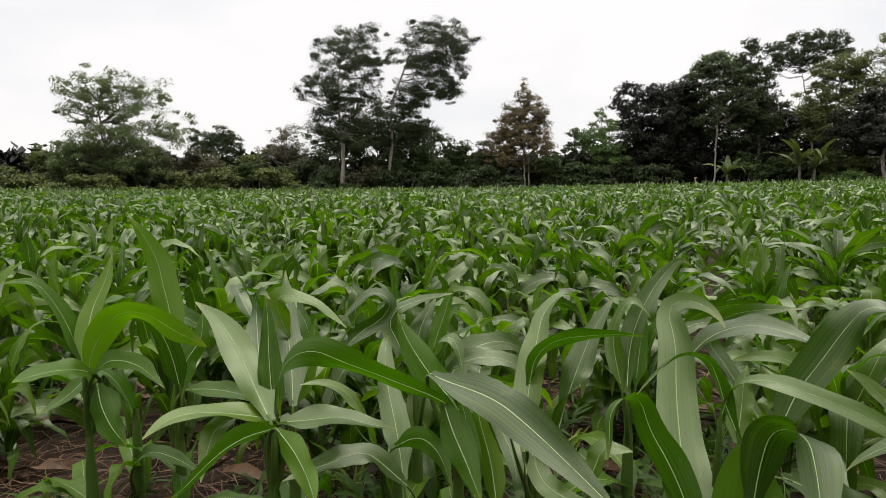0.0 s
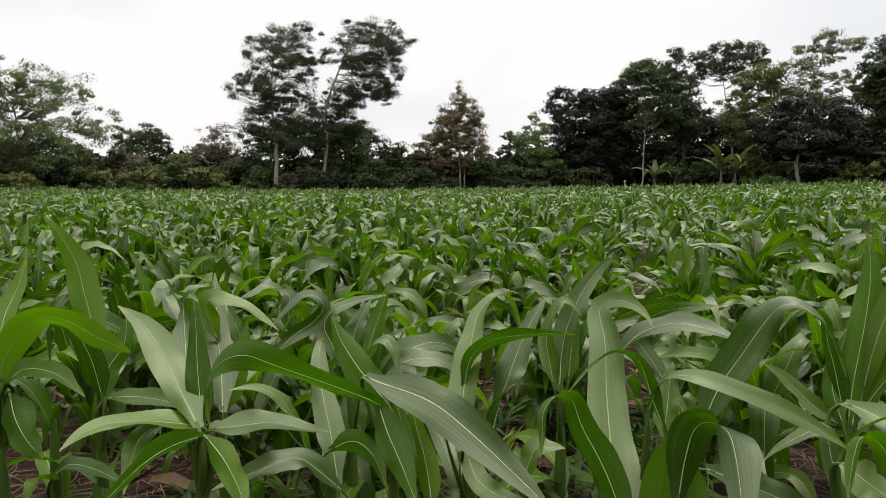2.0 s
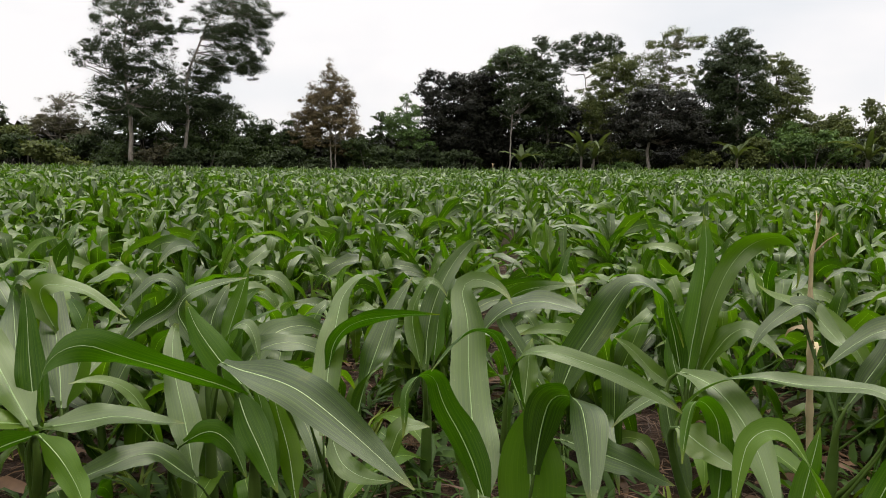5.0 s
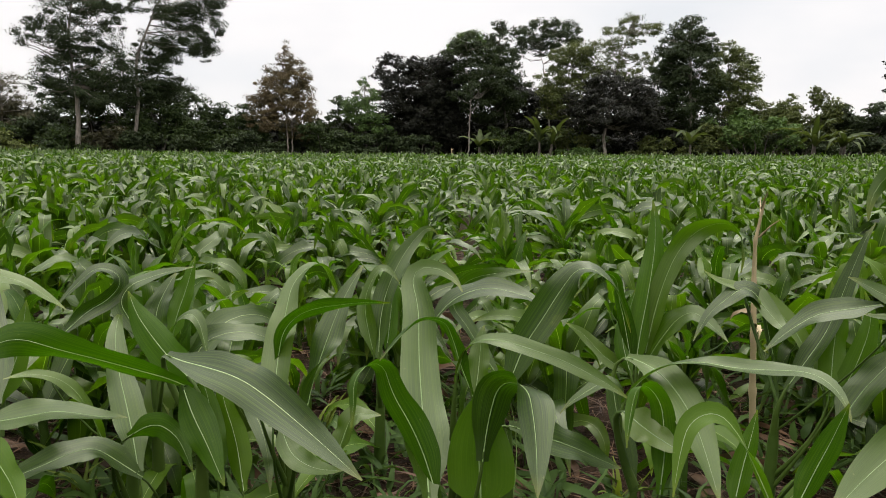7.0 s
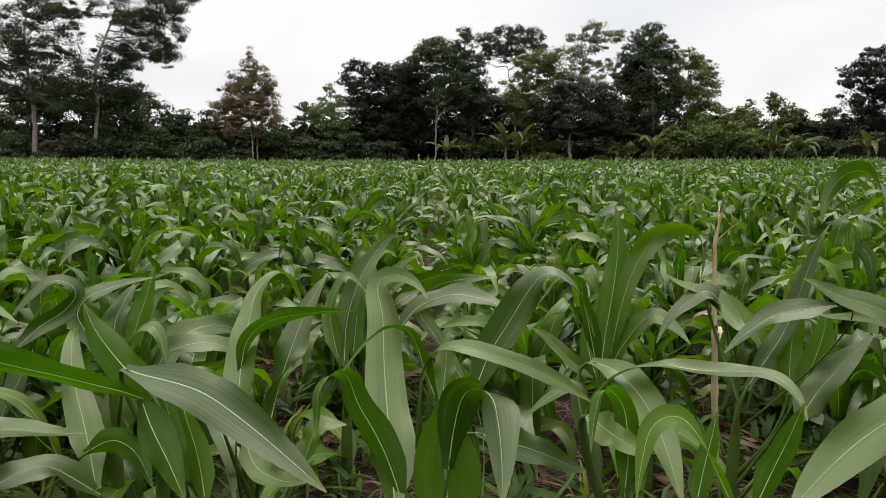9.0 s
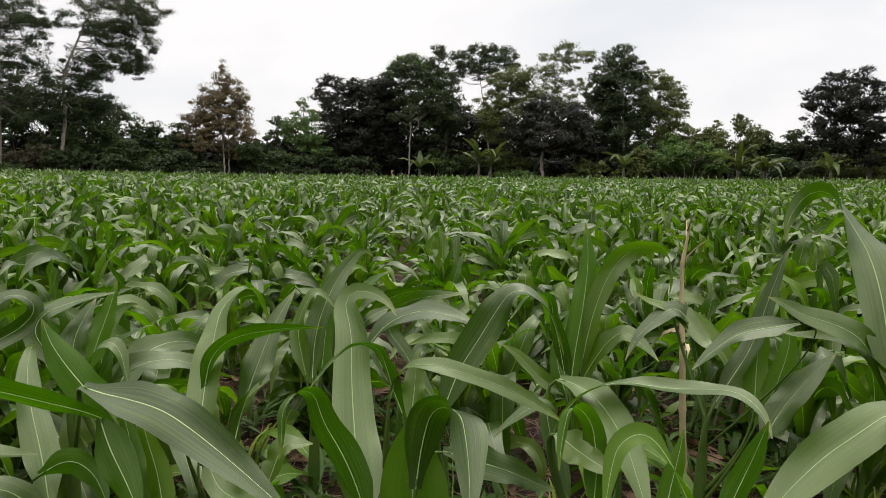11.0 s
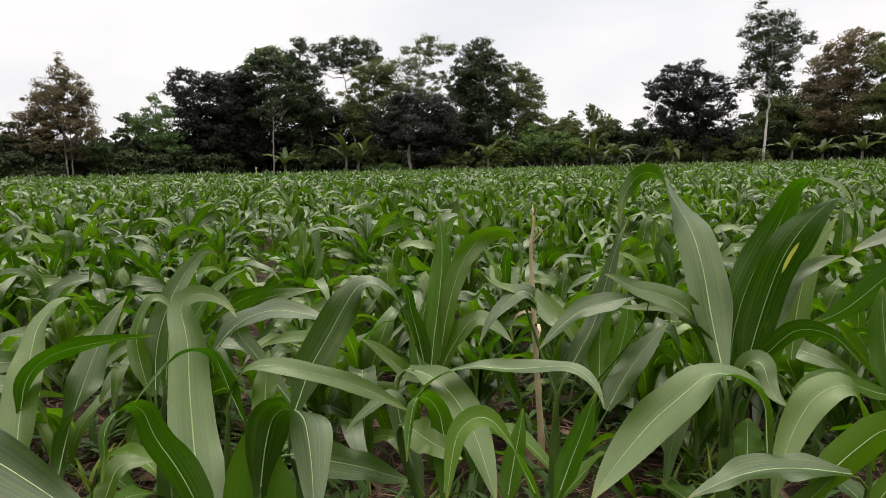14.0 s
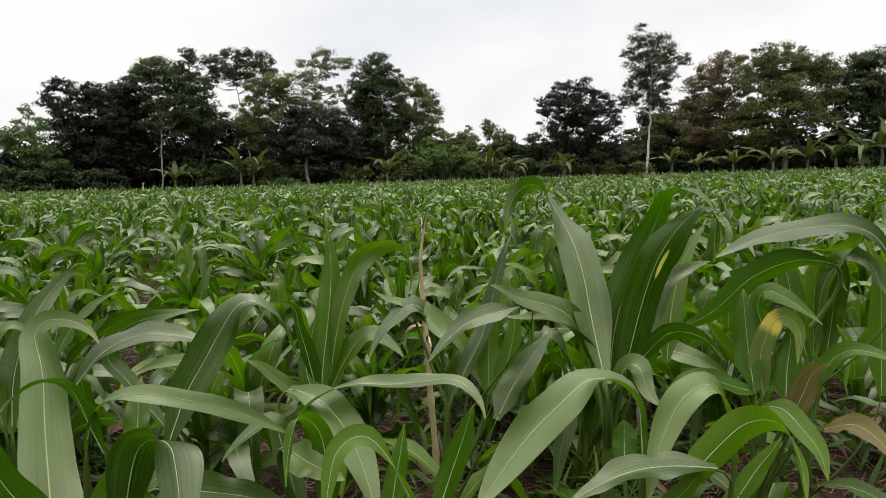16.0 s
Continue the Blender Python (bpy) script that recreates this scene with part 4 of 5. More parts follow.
def leaf_quads(C, N, size, g, narrow=0.58, corners=4):
    """Small pointed leaves: centres C, rough normals N."""
    n = len(C)
    t = g.normal(size=(n, 3))
    N = N + g.normal(0, 0.42, (n, 3))
    N /= np.linalg.norm(N, axis=1)[:, None] + 1e-9
    t -= N * np.sum(t * N, axis=1)[:, None]
    t[:, 2] -= 0.3
    t /= np.linalg.norm(t, axis=1)[:, None] + 1e-9
    b = np.cross(N, t)
    L = (size * g.uniform(0.6, 1.3, n))[:, None]
    w = L * narrow * 0.5
    V = np.stack([C - t * L * 0.5, C + b * w + t * L * 0.05, C + t * L * 0.5 - N * L * 0.1, C - b * w + t * L * 0.05], 1).reshape(-1, 3)
    if corners == 3:
        V = np.stack([C - t * L * 0.5 + b * w * 0.8, C + t * L * 0.55 - N * L * 0.1, C - t * L * 0.35 - b * w], 1).reshape(-1, 3)
        return V, np.arange(3 * n).reshape(-1, 3), np.zeros((3 * n, 2))
    Q = np.arange(4 * n).reshape(-1, 4)
    return V, Q, np.zeros((4 * n, 2))


def clump_points(lobes, size, g, spread=1.0):
    """Leaf places for crown lobes (sideways, height, half width, half height, fullness), gathered in clumps."""
    C, N, tips = [], [], []
    for lat, h, rx, rz, full in lobes:
        rc = max(0.35, min(0.9, 0.30 * (rx + rz) / 2 + 0.2))
        n = max(6, int(full * 9.5 * (rx * rx * rz) ** 0.6 / rc ** 1.6))
        d = g.normal(size=(n, 3))
        d /= np.linalg.norm(d, axis=1)[:, None]
        k = g.uniform(0.25, 1.0, n) ** 0.6
        cc = np.array([lat, 0, h]) + d * k[:, None] * np.array([rx, rx * 0.9, rz]) * 1.08
        tips.append(cc)
        per = int((0.6 + 0.4 * full) * 44 * (rc / 0.6) ** 2 * (0.26 / size) ** 1.5)
        o = g.normal(size=(n, per, 3))
        o /= np.linalg.norm(o, axis=2)[..., None]
        o *= g.uniform(0.1, 1.0, (n, per, 1)) ** 0.5
        rr = (rc * g.uniform(0.4, 1.2, n))[:, None, None]
        C.append((cc[:, None] + o * rr * np.array([1.15, 1.15, 0.58]) * spread).reshape(-1, 3))
        N.append((o * 0.8 + d[:, None] * 0.3 + np.array([0, 0, 0.7])).reshape(-1, 3))
    return np.concatenate(C), np.concatenate(N), np.concatenate(tips)


TREE_SEED = [40]


def tree(az, dist, lobes, trunk, leaf, bark, size, girth, label, stems=1):
    TREE_SEED[0] += 1
    g = np.random.default_rng(TREE_SEED[0])
    ob = tagged(new("tree"), label, "tree", "trees of the wood edge")
    ob.matrix_basis = place(az, dist)
    front = 0.0 if bark is BARK_DARK else -0.5
    pts = [(trunk[0][0], front, -0.3)] + [(p[0], front * (1 - 0.6 * i / len(trunk)) + g.normal(0, 0.12), p[1]) for i, p in enumerate(trunk)]
    P = np.array(pts)
    fine = np.linspace(0, len(P) - 1, 4 * len(P))
    line = np.stack([np.interp(fine, np.arange(len(P)), P[:, i]) for i in range(3)], 1)
    line[1:-1] = (line[:-2] + 2 * line[1:-1] + line[2:]) / 4
    line[1:, :2] += g.normal(0, 0.035, (len(line) - 1, 2))
    rad = 0.68 * girth * np.linspace(1.15, 0.25, len(line))
    rad[:2] *= 1.25
    pieces = [tube(line, rad, 9)]
    for k in range(1, stems):
        l2 = line + np.array([0.55, 0.15, 0]) * np.linspace(0.5, 1.0, len(line))[:, None]
        pieces.append(tube(l2, rad * 0.8, 8))
    part("trunk", quads("trunk", *join(pieces)), bark, ob)
    size, girth = size * 0.57, girth * 0.68
    C, N, tips = clump_points(lobes, size, g)
    top = line[line[:, 2] > 0.42 * line[-1, 2]]
    pick = tips[g.permutation(len(tips))[: min(len(tips), 52)]]
    for k, q in enumerate(pick):
        d = np.linalg.norm((top - q) * np.array([1, 1, 0.7]) + np.array([0, 0, 0.25]) * np.linalg.norm(top - q, axis=1)[:, None], axis=1)
        j = int(np.argmin(d + 0.6 * (top[:, 2] > q[2])))
        a = top[j]
        L = np.linalg.norm(q - a)
        mid1 = a + (q - a) * 0.35 + np.array([0, 0, -0.08 * L]) + g.normal(0, 0.05 * L, 3)
        mid2 = a + (q - a) * 0.7 + g.normal(0, 0.05 * L, 3)
        r0 = min(girth * 0.42, 0.035 + 0.016 * L)
        limb = tube(np.array([a, mid1, mid2, q]), r0 * np.array([1.0, 0.7, 0.45, 0.2]), 5)
        part("limb", quads("limb", *limb), bark, ob)
    part("crown", quads("crown", *leaf_quads(C, N, size * 1.1, g, 0.7, 3), smooth=False), leaf, ob)
    return ob


def shrub(az, dist, height, half, leaf, size, label):
    TREE_SEED[0] += 1
    g = np.random.default_rng(TREE_SEED[0])
    ob = tagged(new("shrub"), label, "shrub", "shrubs of the field edge")
    ob.matrix_basis = place(az, dist)
    lobes = []
    for k in range(int(7 + 1.6 * half)):
        lat = g.uniform(-0.85, 0.85) * half
        hh = height * g.uniform(0.45, 1.08) * (1 - 0.35 * (abs(lat) / half) ** 2)
        rz = max(0.28, height * g.uniform(0.10, 0.2))
        lobes.append((lat, max(0.35, hh - rz), half * g.uniform(0.2, 0.38), rz, 1.0))
    C, N, tips = clump_points(lobes, size * 0.95, g)
    C[:, 2] = np.maximum(C[:, 2], 0.08)
    for q in tips[g.permutation(len(tips))[:6]]:
        b = np.array([q[0] * 0.4, q[1] * 0.4, -0.1])
        part("stem", quads("stem", *tube(np.array([b, b + (q - b) * 0.5 + g.normal(0, 0.12, 3), q]), np.array([0.05, 0.035, 0.012]), 5)), BARK_DARK, ob)
    part("foliage", quads("foliage", *leaf_quads(C, N, size * 0.85, g, 0.7, 3), smooth=False), leaf, ob)
    return ob


def banana(az, dist, height, n):
    TREE_SEED[0] += 1
    g = np.random.default_rng(TREE_SEED[0])
    ob = tagged(new("banana_plant"), "banana plant with broad torn arching leaves", "banana plant", "banana plants at the wood edge")
    ob.matrix_basis = place(az, dist)
    height, n = height * g.uniform(0.95, 1.2), n - int(g.integers(0, 3))
    h = height * 0.45
    part("pseudostem", quads("pseudostem", *tube([(0, 0, -0.1), (0.02, 0, h * 0.5), (0.0, 0.03, h), (0.0, 0.03, h * 1.12)], [0.11, 0.10, 0.07, 0.03], 9)), BARK_DARK, ob)
    for i in range(n):
        a = i * 137.5 + g.uniform(-20, 20)
        rise = g.uniform(38, 85)
        v = strip((0, 0, h * g.uniform(0.9, 1.05)), a, rise, g.uniform(-75, 15), 1.0, height * g.uniform(0.75, 1.2), 0.40, g.normal(0, 12), 0, g.normal(0, 25), 0.35, 0.3, 12, 4, i, 0.3)
        part("leaf", quads("leaf", *v), BANANA, ob)
    return ob


def far_woods():
    """The depth of the wood behind the single trees, its shade put into blackish leaves, and an unseen ring behind the
    viewer.
    """
    g = np.random.default_rng(77)
    C, N = [], []
    # the 24 m ring is unseen, added behind the viewer to keep low light out
    ring = [(az, d, 3.4) for az in np.arange(-62, 108, 1.3) for d in (64, 71)] + [(az, 24, 6.0) for az in np.arange(110, 297, 2.4)]
    for az, dist, tall in ring:
        d = dist + g.uniform(-2, 2)
        x, y = d * math.sin(radians(az)), d * math.cos(radians(az))
        h = tall + 1.2 * noise.noise(Vector((az * 0.18, dist, 0)))
        lobes = [(0, h * f, 1.0, h * 0.24, 0.7) for f in (0.2, 0.5, 0.78)]
        c, nn, _ = clump_points(lobes, 1.0, g, 1.2)
        m = np.array(pose(x, y, float(ground_z(x, y)), 0, 0, -az))
        C.append(c @ m[:3, :3].T + m[:3, 3])
        N.append(nn)
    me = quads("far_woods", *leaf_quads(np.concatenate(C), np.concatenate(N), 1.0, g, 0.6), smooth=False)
    return tagged(part("far_woods", me, LEAF_MANGO_OR_SHADE), "dark tangled wood behind the field, plus an unseen light-blocking ring behind the viewer", "wood", kind="stuff")


far_woods()


tree(-26.1, 56, [(-1.5, 8.2, 2.2, 1.2, 0.5), (0.9, 8.2, 1.8, 1.0, 0.5), (2.8, 7.5, 2.2, 1.0, 0.45), (-2.2, 5.8, 1.5, 0.9, 0.5), (-0.5, 6.7, 2.2, 1.1, 0.5), (1.6, 6.1, 2.4, 1.0, 0.5), (4.5, 5.8, 1.5, 1.3, 0.4), (-2.8, 3.6, 1.9, 0.6, 0.7), (-0.2, 4.2, 2.9, 1.1, 0.7), (2.5, 4.3, 2.9, 1.0, 0.6), (-1.8, 2.7, 2.4, 1.1, 0.9), (1.6, 2.6, 2.9, 1.2, 0.9)], [(0.0, 0.67), (-0.23, 2.34), (-0.59, 4.4), (-0.66, 6.86)], leaf=LEAF_PALE, bark=BARK_DARK, size=0.24, girth=0.22, label='wide airy tree with pale green layered crown')
tree(-18.3, 64, [(-1.1, 4.7, 1.3, 1.0, 1.0), (0.4, 5.2, 1.2, 0.8, 1.0), (1.3, 4.5, 1.0, 0.9, 1.0), (-0.4, 3.4, 2.2, 1.1, 1.0)], [(0.0, 0.66), (-0.03, 2.68), (0.12, 4.69)], leaf=LEAF_DARK, bark=BARK_DARK, size=0.3, girth=0.2, label='low dark rounded tree behind the scrub')
tree(-13.2, 60, [(-0.4, 5.2, 0.9, 0.7, 0.35), (0.8, 5.4, 1.0, 0.7, 0.35), (0.2, 4.5, 1.5, 1.0, 0.5), (-1.1, 3.5, 1.5, 1.0, 0.8), (1.2, 3.1, 1.5, 1.3, 0.8)], [(0.0, 0.65), (0.09, 2.59), (0.1, 5.0)], leaf=LEAF_BROWN, bark=BARK_PALE, size=0.2, girth=0.15, label='thin half-bare tree with greyish twigs')
tree(-8.5, 54, [(-1.4, 11.7, 0.6, 0.6, 0.5), (2.4, 10.7, 1.1, 0.8, 0.7), (2.5, 9.3, 0.9, 0.7, 0.7), (0.2, 11.8, 1.9, 1.1, 0.6), (2.1, 12.3, 1.5, 1.0, 0.6), (3.2, 10.8, 1.3, 0.9, 0.6), (0.4, 10.3, 2.5, 1.2, 0.8), (-1.8, 8.5, 1.3, 1.0, 0.8), (-2.9, 7.8, 0.8, 0.6, 0.7), (-0.5, 7.9, 1.9, 1.4, 0.9), (1.6, 8.1, 1.7, 1.3, 0.7), (2.1, 6.2, 2.1, 1.4, 0.9), (-0.6, 5.7, 1.6, 1.3, 0.9), (-1.9, 4.8, 1.2, 0.9, 0.8), (1.2, 4.4, 2.1, 1.2, 0.9)], [(0.0, 0.72), (0.13, 3.29), (-0.1, 5.71), (-0.29, 8.1), (0.15, 11.12)], leaf=LEAF_DARK, bark=BARK_PALE, size=0.2, girth=0.26, label='tall tree with dark fine foliage and a pale trunk')
tree(-4.8, 55, [(2.9, 13.2, 1.2, 0.9, 0.6), (4.7, 13.0, 1.9, 1.1, 0.7), (1.9, 12.0, 0.9, 0.8, 0.6), (6.1, 12.1, 1.3, 0.9, 0.6), (7.0, 12.3, 0.7, 0.4, 0.5), (4.0, 11.4, 2.4, 1.2, 0.8), (2.9, 10.3, 1.7, 1.0, 0.9), (5.4, 9.9, 1.3, 1.3, 0.9), (4.0, 8.5, 2.1, 1.2, 1.0), (1.7, 7.8, 1.5, 1.4, 1.0), (2.2, 6.0, 1.8, 1.7, 1.0), (5.2, 7.2, 0.4, 0.7, 0.4), (0.8, 5.1, 1.7, 1.4, 0.9), (2.6, 4.9, 1.2, 0.9, 0.8)], [(0.0, 0.78), (0.48, 3.33), (0.49, 5.13), (0.37, 6.93), (1.38, 9.61), (1.98, 11.17), (3.56, 12.74)], leaf=LEAF_DARK, bark=BARK_PALE, size=0.2, girth=0.2, label='tall leaning tree with a dark spreading crown')
tree(6.9, 55, [(-0.1, 8.5, 0.2, 0.5, 0.6), (-0.1, 7.7, 0.7, 0.6, 0.8), (0.4, 7.0, 1.0, 0.7, 0.9), (-0.8, 6.5, 0.9, 0.7, 0.8), (0.3, 6.0, 1.4, 0.9, 1.0), (-1.3, 5.3, 1.2, 0.9, 1.0), (1.1, 5.2, 1.0, 0.9, 0.9), (-0.2, 4.5, 1.9, 1.1, 1.0), (-2.0, 4.1, 1.1, 1.0, 1.0), (1.0, 3.6, 1.2, 1.0, 1.0), (-1.5, 2.8, 1.5, 1.0, 1.0), (0.9, 2.1, 1.1, 0.8, 0.8)], [(0.0, 1.16), (-0.11, 2.7), (-0.22, 4.95), (-0.26, 8.08)], leaf=LEAF_RUST, bark=BARK_PALE, size=0.24, girth=0.10, label='tree with rusty young leaves and pale twin stems', stems=2)
tree(13.3, 56, [(-0.3, 6.1, 0.6, 0.4, 0.8), (0.0, 5.0, 1.2, 0.7, 0.8), (-0.4, 3.9, 1.4, 1.1, 0.9), (0.5, 2.8, 1.7, 1.2, 0.9)], [(0.0, 0.86), (-0.1, 3.48), (-0.25, 5.94)], leaf=LEAF_FRESH, bark=BARK_DARK, size=0.26, girth=0.12, label='slender young tree with fresh green tufts')
tree(17.5, 57, [(-2.4, 7.5, 1.1, 1.0, 1.0), (-0.6, 7.3, 1.4, 1.0, 1.0), (1.5, 7.5, 1.3, 1.0, 1.0), (2.8, 7.5, 1.1, 0.9, 1.0), (-1.5, 6.1, 2.0, 1.5, 1.0), (1.1, 5.8, 2.4, 1.7, 1.0), (-2.1, 4.1, 1.6, 1.7, 1.0), (0.3, 3.8, 2.4, 2.0, 1.0), (2.7, 4.2, 1.6, 2.2, 1.0), (-0.9, 2.3, 2.2, 1.2, 1.0), (2.1, 2.0, 2.0, 1.2, 1.0)], [(0.0, 0.76), (0.02, 2.93), (0.06, 6.05)], leaf=LEAF_MANGO_OR_SHADE, bark=BARK_DARK, size=0.32, girth=0.35, label='broad dense tree, its dark green foliage blackened for shade')
tree(21.9, 55, [(-0.3, 9.2, 1.3, 0.8, 0.9), (-1.5, 8.6, 0.9, 0.7, 0.8), (0.7, 8.3, 1.2, 1.0, 0.9), (-0.4, 7.3, 1.3, 1.2, 0.9), (1.2, 6.4, 1.7, 1.4, 0.9), (0.2, 5.0, 1.7, 1.2, 0.7)], [(0.0, 0.75), (-0.01, 3.12), (0.03, 5.21), (-0.34, 6.89), (-0.42, 8.97)], leaf=LEAF_DARK, bark=BARK_PALE, size=0.3, girth=0.1, label='tree with dark foliage and a forked pale stem')
tree(24.7, 58, [(-0.5, 10.8, 0.7, 0.6, 0.9), (-0.8, 9.7, 1.2, 0.9, 1.0), (-0.3, 8.3, 1.6, 1.1, 1.0), (-1.2, 6.7, 2.0, 1.4, 1.0), (0.3, 5.8, 2.0, 1.5, 1.0), (-1.1, 4.3, 2.0, 1.5, 1.0)], [(0.0, 0.96), (0.39, 3.19), (-0.45, 6.21), (-0.56, 10.34)], leaf=LEAF_DARK, bark=BARK_DARK, size=0.32, girth=0.22, label='upright tree with stacked dark green foliage')
tree(28.7, 60, [(-2.9, 10.8, 1.0, 0.5, 0.9), (-1.2, 11.3, 1.4, 0.6, 0.9), (0.7, 11.0, 1.4, 0.6, 0.9), (-2.1, 9.9, 1.4, 0.6, 0.9), (0.0, 10.1, 1.6, 0.7, 0.9), (-3.1, 9.1, 0.7, 0.4, 0.8), (-1.0, 9.1, 0.7, 0.5, 0.7), (1.6, 10.2, 0.7, 0.4, 0.8)], [(0.0, 0.97), (-0.44, 4.93), (-0.91, 7.78), (-1.23, 9.43)], leaf=LEAF_DARK, bark=BARK_PALE, size=0.3, girth=0.12, label='umbrella-shaped tree on a thin bare stem')
tree(30.1, 56, [(0.7, 8.4, 1.7, 0.9, 1.0), (-0.6, 8.0, 1.3, 0.8, 1.0), (1.2, 6.9, 1.5, 1.1, 1.0), (-1.2, 6.4, 1.5, 0.9, 1.0), (-1.6, 5.5, 1.2, 0.9, 1.0), (0.7, 5.3, 1.9, 1.2, 1.0), (-0.4, 4.2, 1.9, 1.1, 1.0)], [(0.0, 0.88), (-0.02, 3.76), (0.1, 7.3)], leaf=LEAF_OLIVE, bark=BARK_DARK, size=0.26, girth=0.16, label='tree with yellowish olive layered foliage')
tree(35.8, 60, [(-1.4, 11.3, 1.2, 0.6, 0.7), (-2.5, 10.5, 1.2, 0.6, 0.6), (0.0, 10.7, 1.3, 0.4, 0.7), (0.9, 10.9, 0.6, 0.3, 0.6), (-2.4, 9.5, 1.5, 0.7, 0.6), (-1.0, 10.0, 1.3, 0.5, 0.5), (-0.3, 8.3, 1.3, 0.6, 0.7), (-1.3, 6.9, 1.5, 0.9, 0.8), (-2.3, 8.1, 1.2, 0.9, 0.7)], [(0.0, 0.97), (-2.07, 4.35), (-2.45, 6.69), (-1.88, 8.77), (-1.3, 10.37)], leaf=LEAF_OLIVE, bark=BARK_PALE, size=0.24, girth=0.14, label='leaning tree with open wispy branches')
tree(33.1, 53, [(-0.1, 5.7, 1.8, 0.8, 1.0), (-1.1, 4.6, 2.0, 1.0, 1.0), (1.4, 5.0, 1.8, 1.0, 1.0), (2.6, 5.3, 1.2, 0.9, 1.0), (0.7, 3.8, 3.2, 0.9, 1.0), (-1.8, 3.6, 1.4, 0.7, 1.0), (2.7, 3.8, 1.3, 0.9, 1.0), (0.3, 3.0, 3.2, 0.5, 1.0), (2.4, 2.8, 1.6, 0.6, 1.0)], [(0.0, 0.88), (-0.09, 2.32), (0.23, 4.0), (0.21, 5.66)], leaf=LEAF_MANGO_OR_SHADE, bark=BARK_PALE, size=0.26, girth=0.2, label='dark domed tree with a straight pale trunk')
tree(39.7, 57, [(-0.7, 10.6, 0.8, 0.6, 0.9), (-0.9, 9.7, 1.5, 0.8, 1.0), (0.1, 9.0, 1.4, 0.9, 1.0), (-1.5, 8.6, 1.4, 0.9, 1.0), (-0.4, 7.8, 2.2, 1.1, 1.0), (-2.2, 7.4, 1.6, 0.7, 0.8), (-1.3, 6.5, 2.2, 1.1, 1.0), (0.2, 5.8, 2.2, 1.4, 1.0), (-2.1, 6.1, 1.3, 0.8, 0.8), (-0.6, 4.5, 2.2, 1.3, 1.0), (0.4, 3.2, 1.7, 1.2, 1.0)], [(0.0, 0.96), (-0.12, 3.68), (-0.46, 7.13), (-0.7, 10.32)], leaf=LEAF_DARK, bark=BARK_PALE, size=0.3, girth=0.26, label='tall conical tree with heavy dark foliage')
tree(42.5, 58, [(-0.8, 8.2, 1.4, 0.8, 0.9), (0.5, 7.5, 1.2, 0.8, 0.8), (-0.5, 6.7, 2.0, 1.2, 1.0), (1.0, 5.8, 1.0, 1.4, 0.6), (-0.3, 5.0, 2.0, 1.4, 1.0), (0.6, 3.9, 1.6, 1.1, 1.0)], [(0.0, 0.96), (-0.22, 3.67), (-0.53, 7.54)], leaf=LEAF_OLIVE, bark=BARK_DARK, size=0.26, girth=0.2, label='rounded tree with feathery olive foliage')
tree(57.0, 55, [(-2.4, 7.0, 1.2, 0.8, 1.0), (-0.9, 7.2, 1.0, 0.8, 1.0), (-3.5, 5.9, 1.2, 1.0, 1.0), (-1.5, 5.6, 1.9, 1.1, 1.0), (0.4, 6.0, 1.1, 1.0, 1.0), (1.5, 5.3, 0.7, 1.1, 0.8), (-2.8, 4.3, 1.5, 0.9, 1.0), (-0.2, 4.3, 1.9, 1.1, 1.0), (-2.4, 3.2, 1.9, 0.9, 1.0), (0.3, 2.7, 1.9, 1.2, 1.0)], [(0.0, 1.11), (-0.06, 2.49), (-0.62, 4.93), (-1.08, 6.7)], leaf=LEAF_MANGO_OR_SHADE, bark=BARK_DARK, size=0.28, girth=0.24, label='dark rounded tree standing apart from the wood')
tree(61.2, 54, [(-0.7, 11.4, 0.4, 0.3, 0.95), (0.1, 10.4, 1.5, 0.6, 0.95), (-1.1, 9.5, 1.0, 0.5, 0.95), (1.1, 9.4, 1.0, 0.6, 0.95), (0.1, 8.8, 1.8, 0.8, 0.9), (0.5, 7.5, 1.8, 0.9, 0.9), (-0.9, 7.4, 1.0, 0.6, 0.8), (2.5, 8.8, 0.8, 0.4, 0.8), (-0.0, 6.5, 1.8, 0.6, 0.8), (-1.5, 6.0, 0.8, 0.5, 0.95), (0.8, 5.7, 1.2, 0.6, 0.95)], [(0.0, 0.84), (0.09, 3.35), (0.18, 5.89), (0.2, 8.4), (-0.2, 10.93)], leaf=LEAF_DARK, bark=BARK_WHITE, size=0.22, girth=0.14, label='tall slender tree with a straight white trunk')
tree(66.6, 57, [(-1.0, 8.2, 1.3, 0.9, 0.8), (0.6, 8.8, 1.3, 0.8, 0.8), (-1.2, 6.7, 1.6, 1.3, 0.9), (0.4, 7.1, 1.8, 1.3, 0.9), (-1.6, 5.2, 1.6, 1.3, 1.0), (0.5, 4.9, 2.0, 1.5, 1.0), (-0.7, 3.5, 2.0, 1.2, 1.0), (-2.2, 5.5, 1.0, 0.8, 0.7)], [(0.0, 0.6), (-0.05, 3.66), (0.01, 7.1)], leaf=LEAF_RUST, bark=BARK_DARK, size=0.26, girth=0.22, label='tall tree with brownish green foliage')
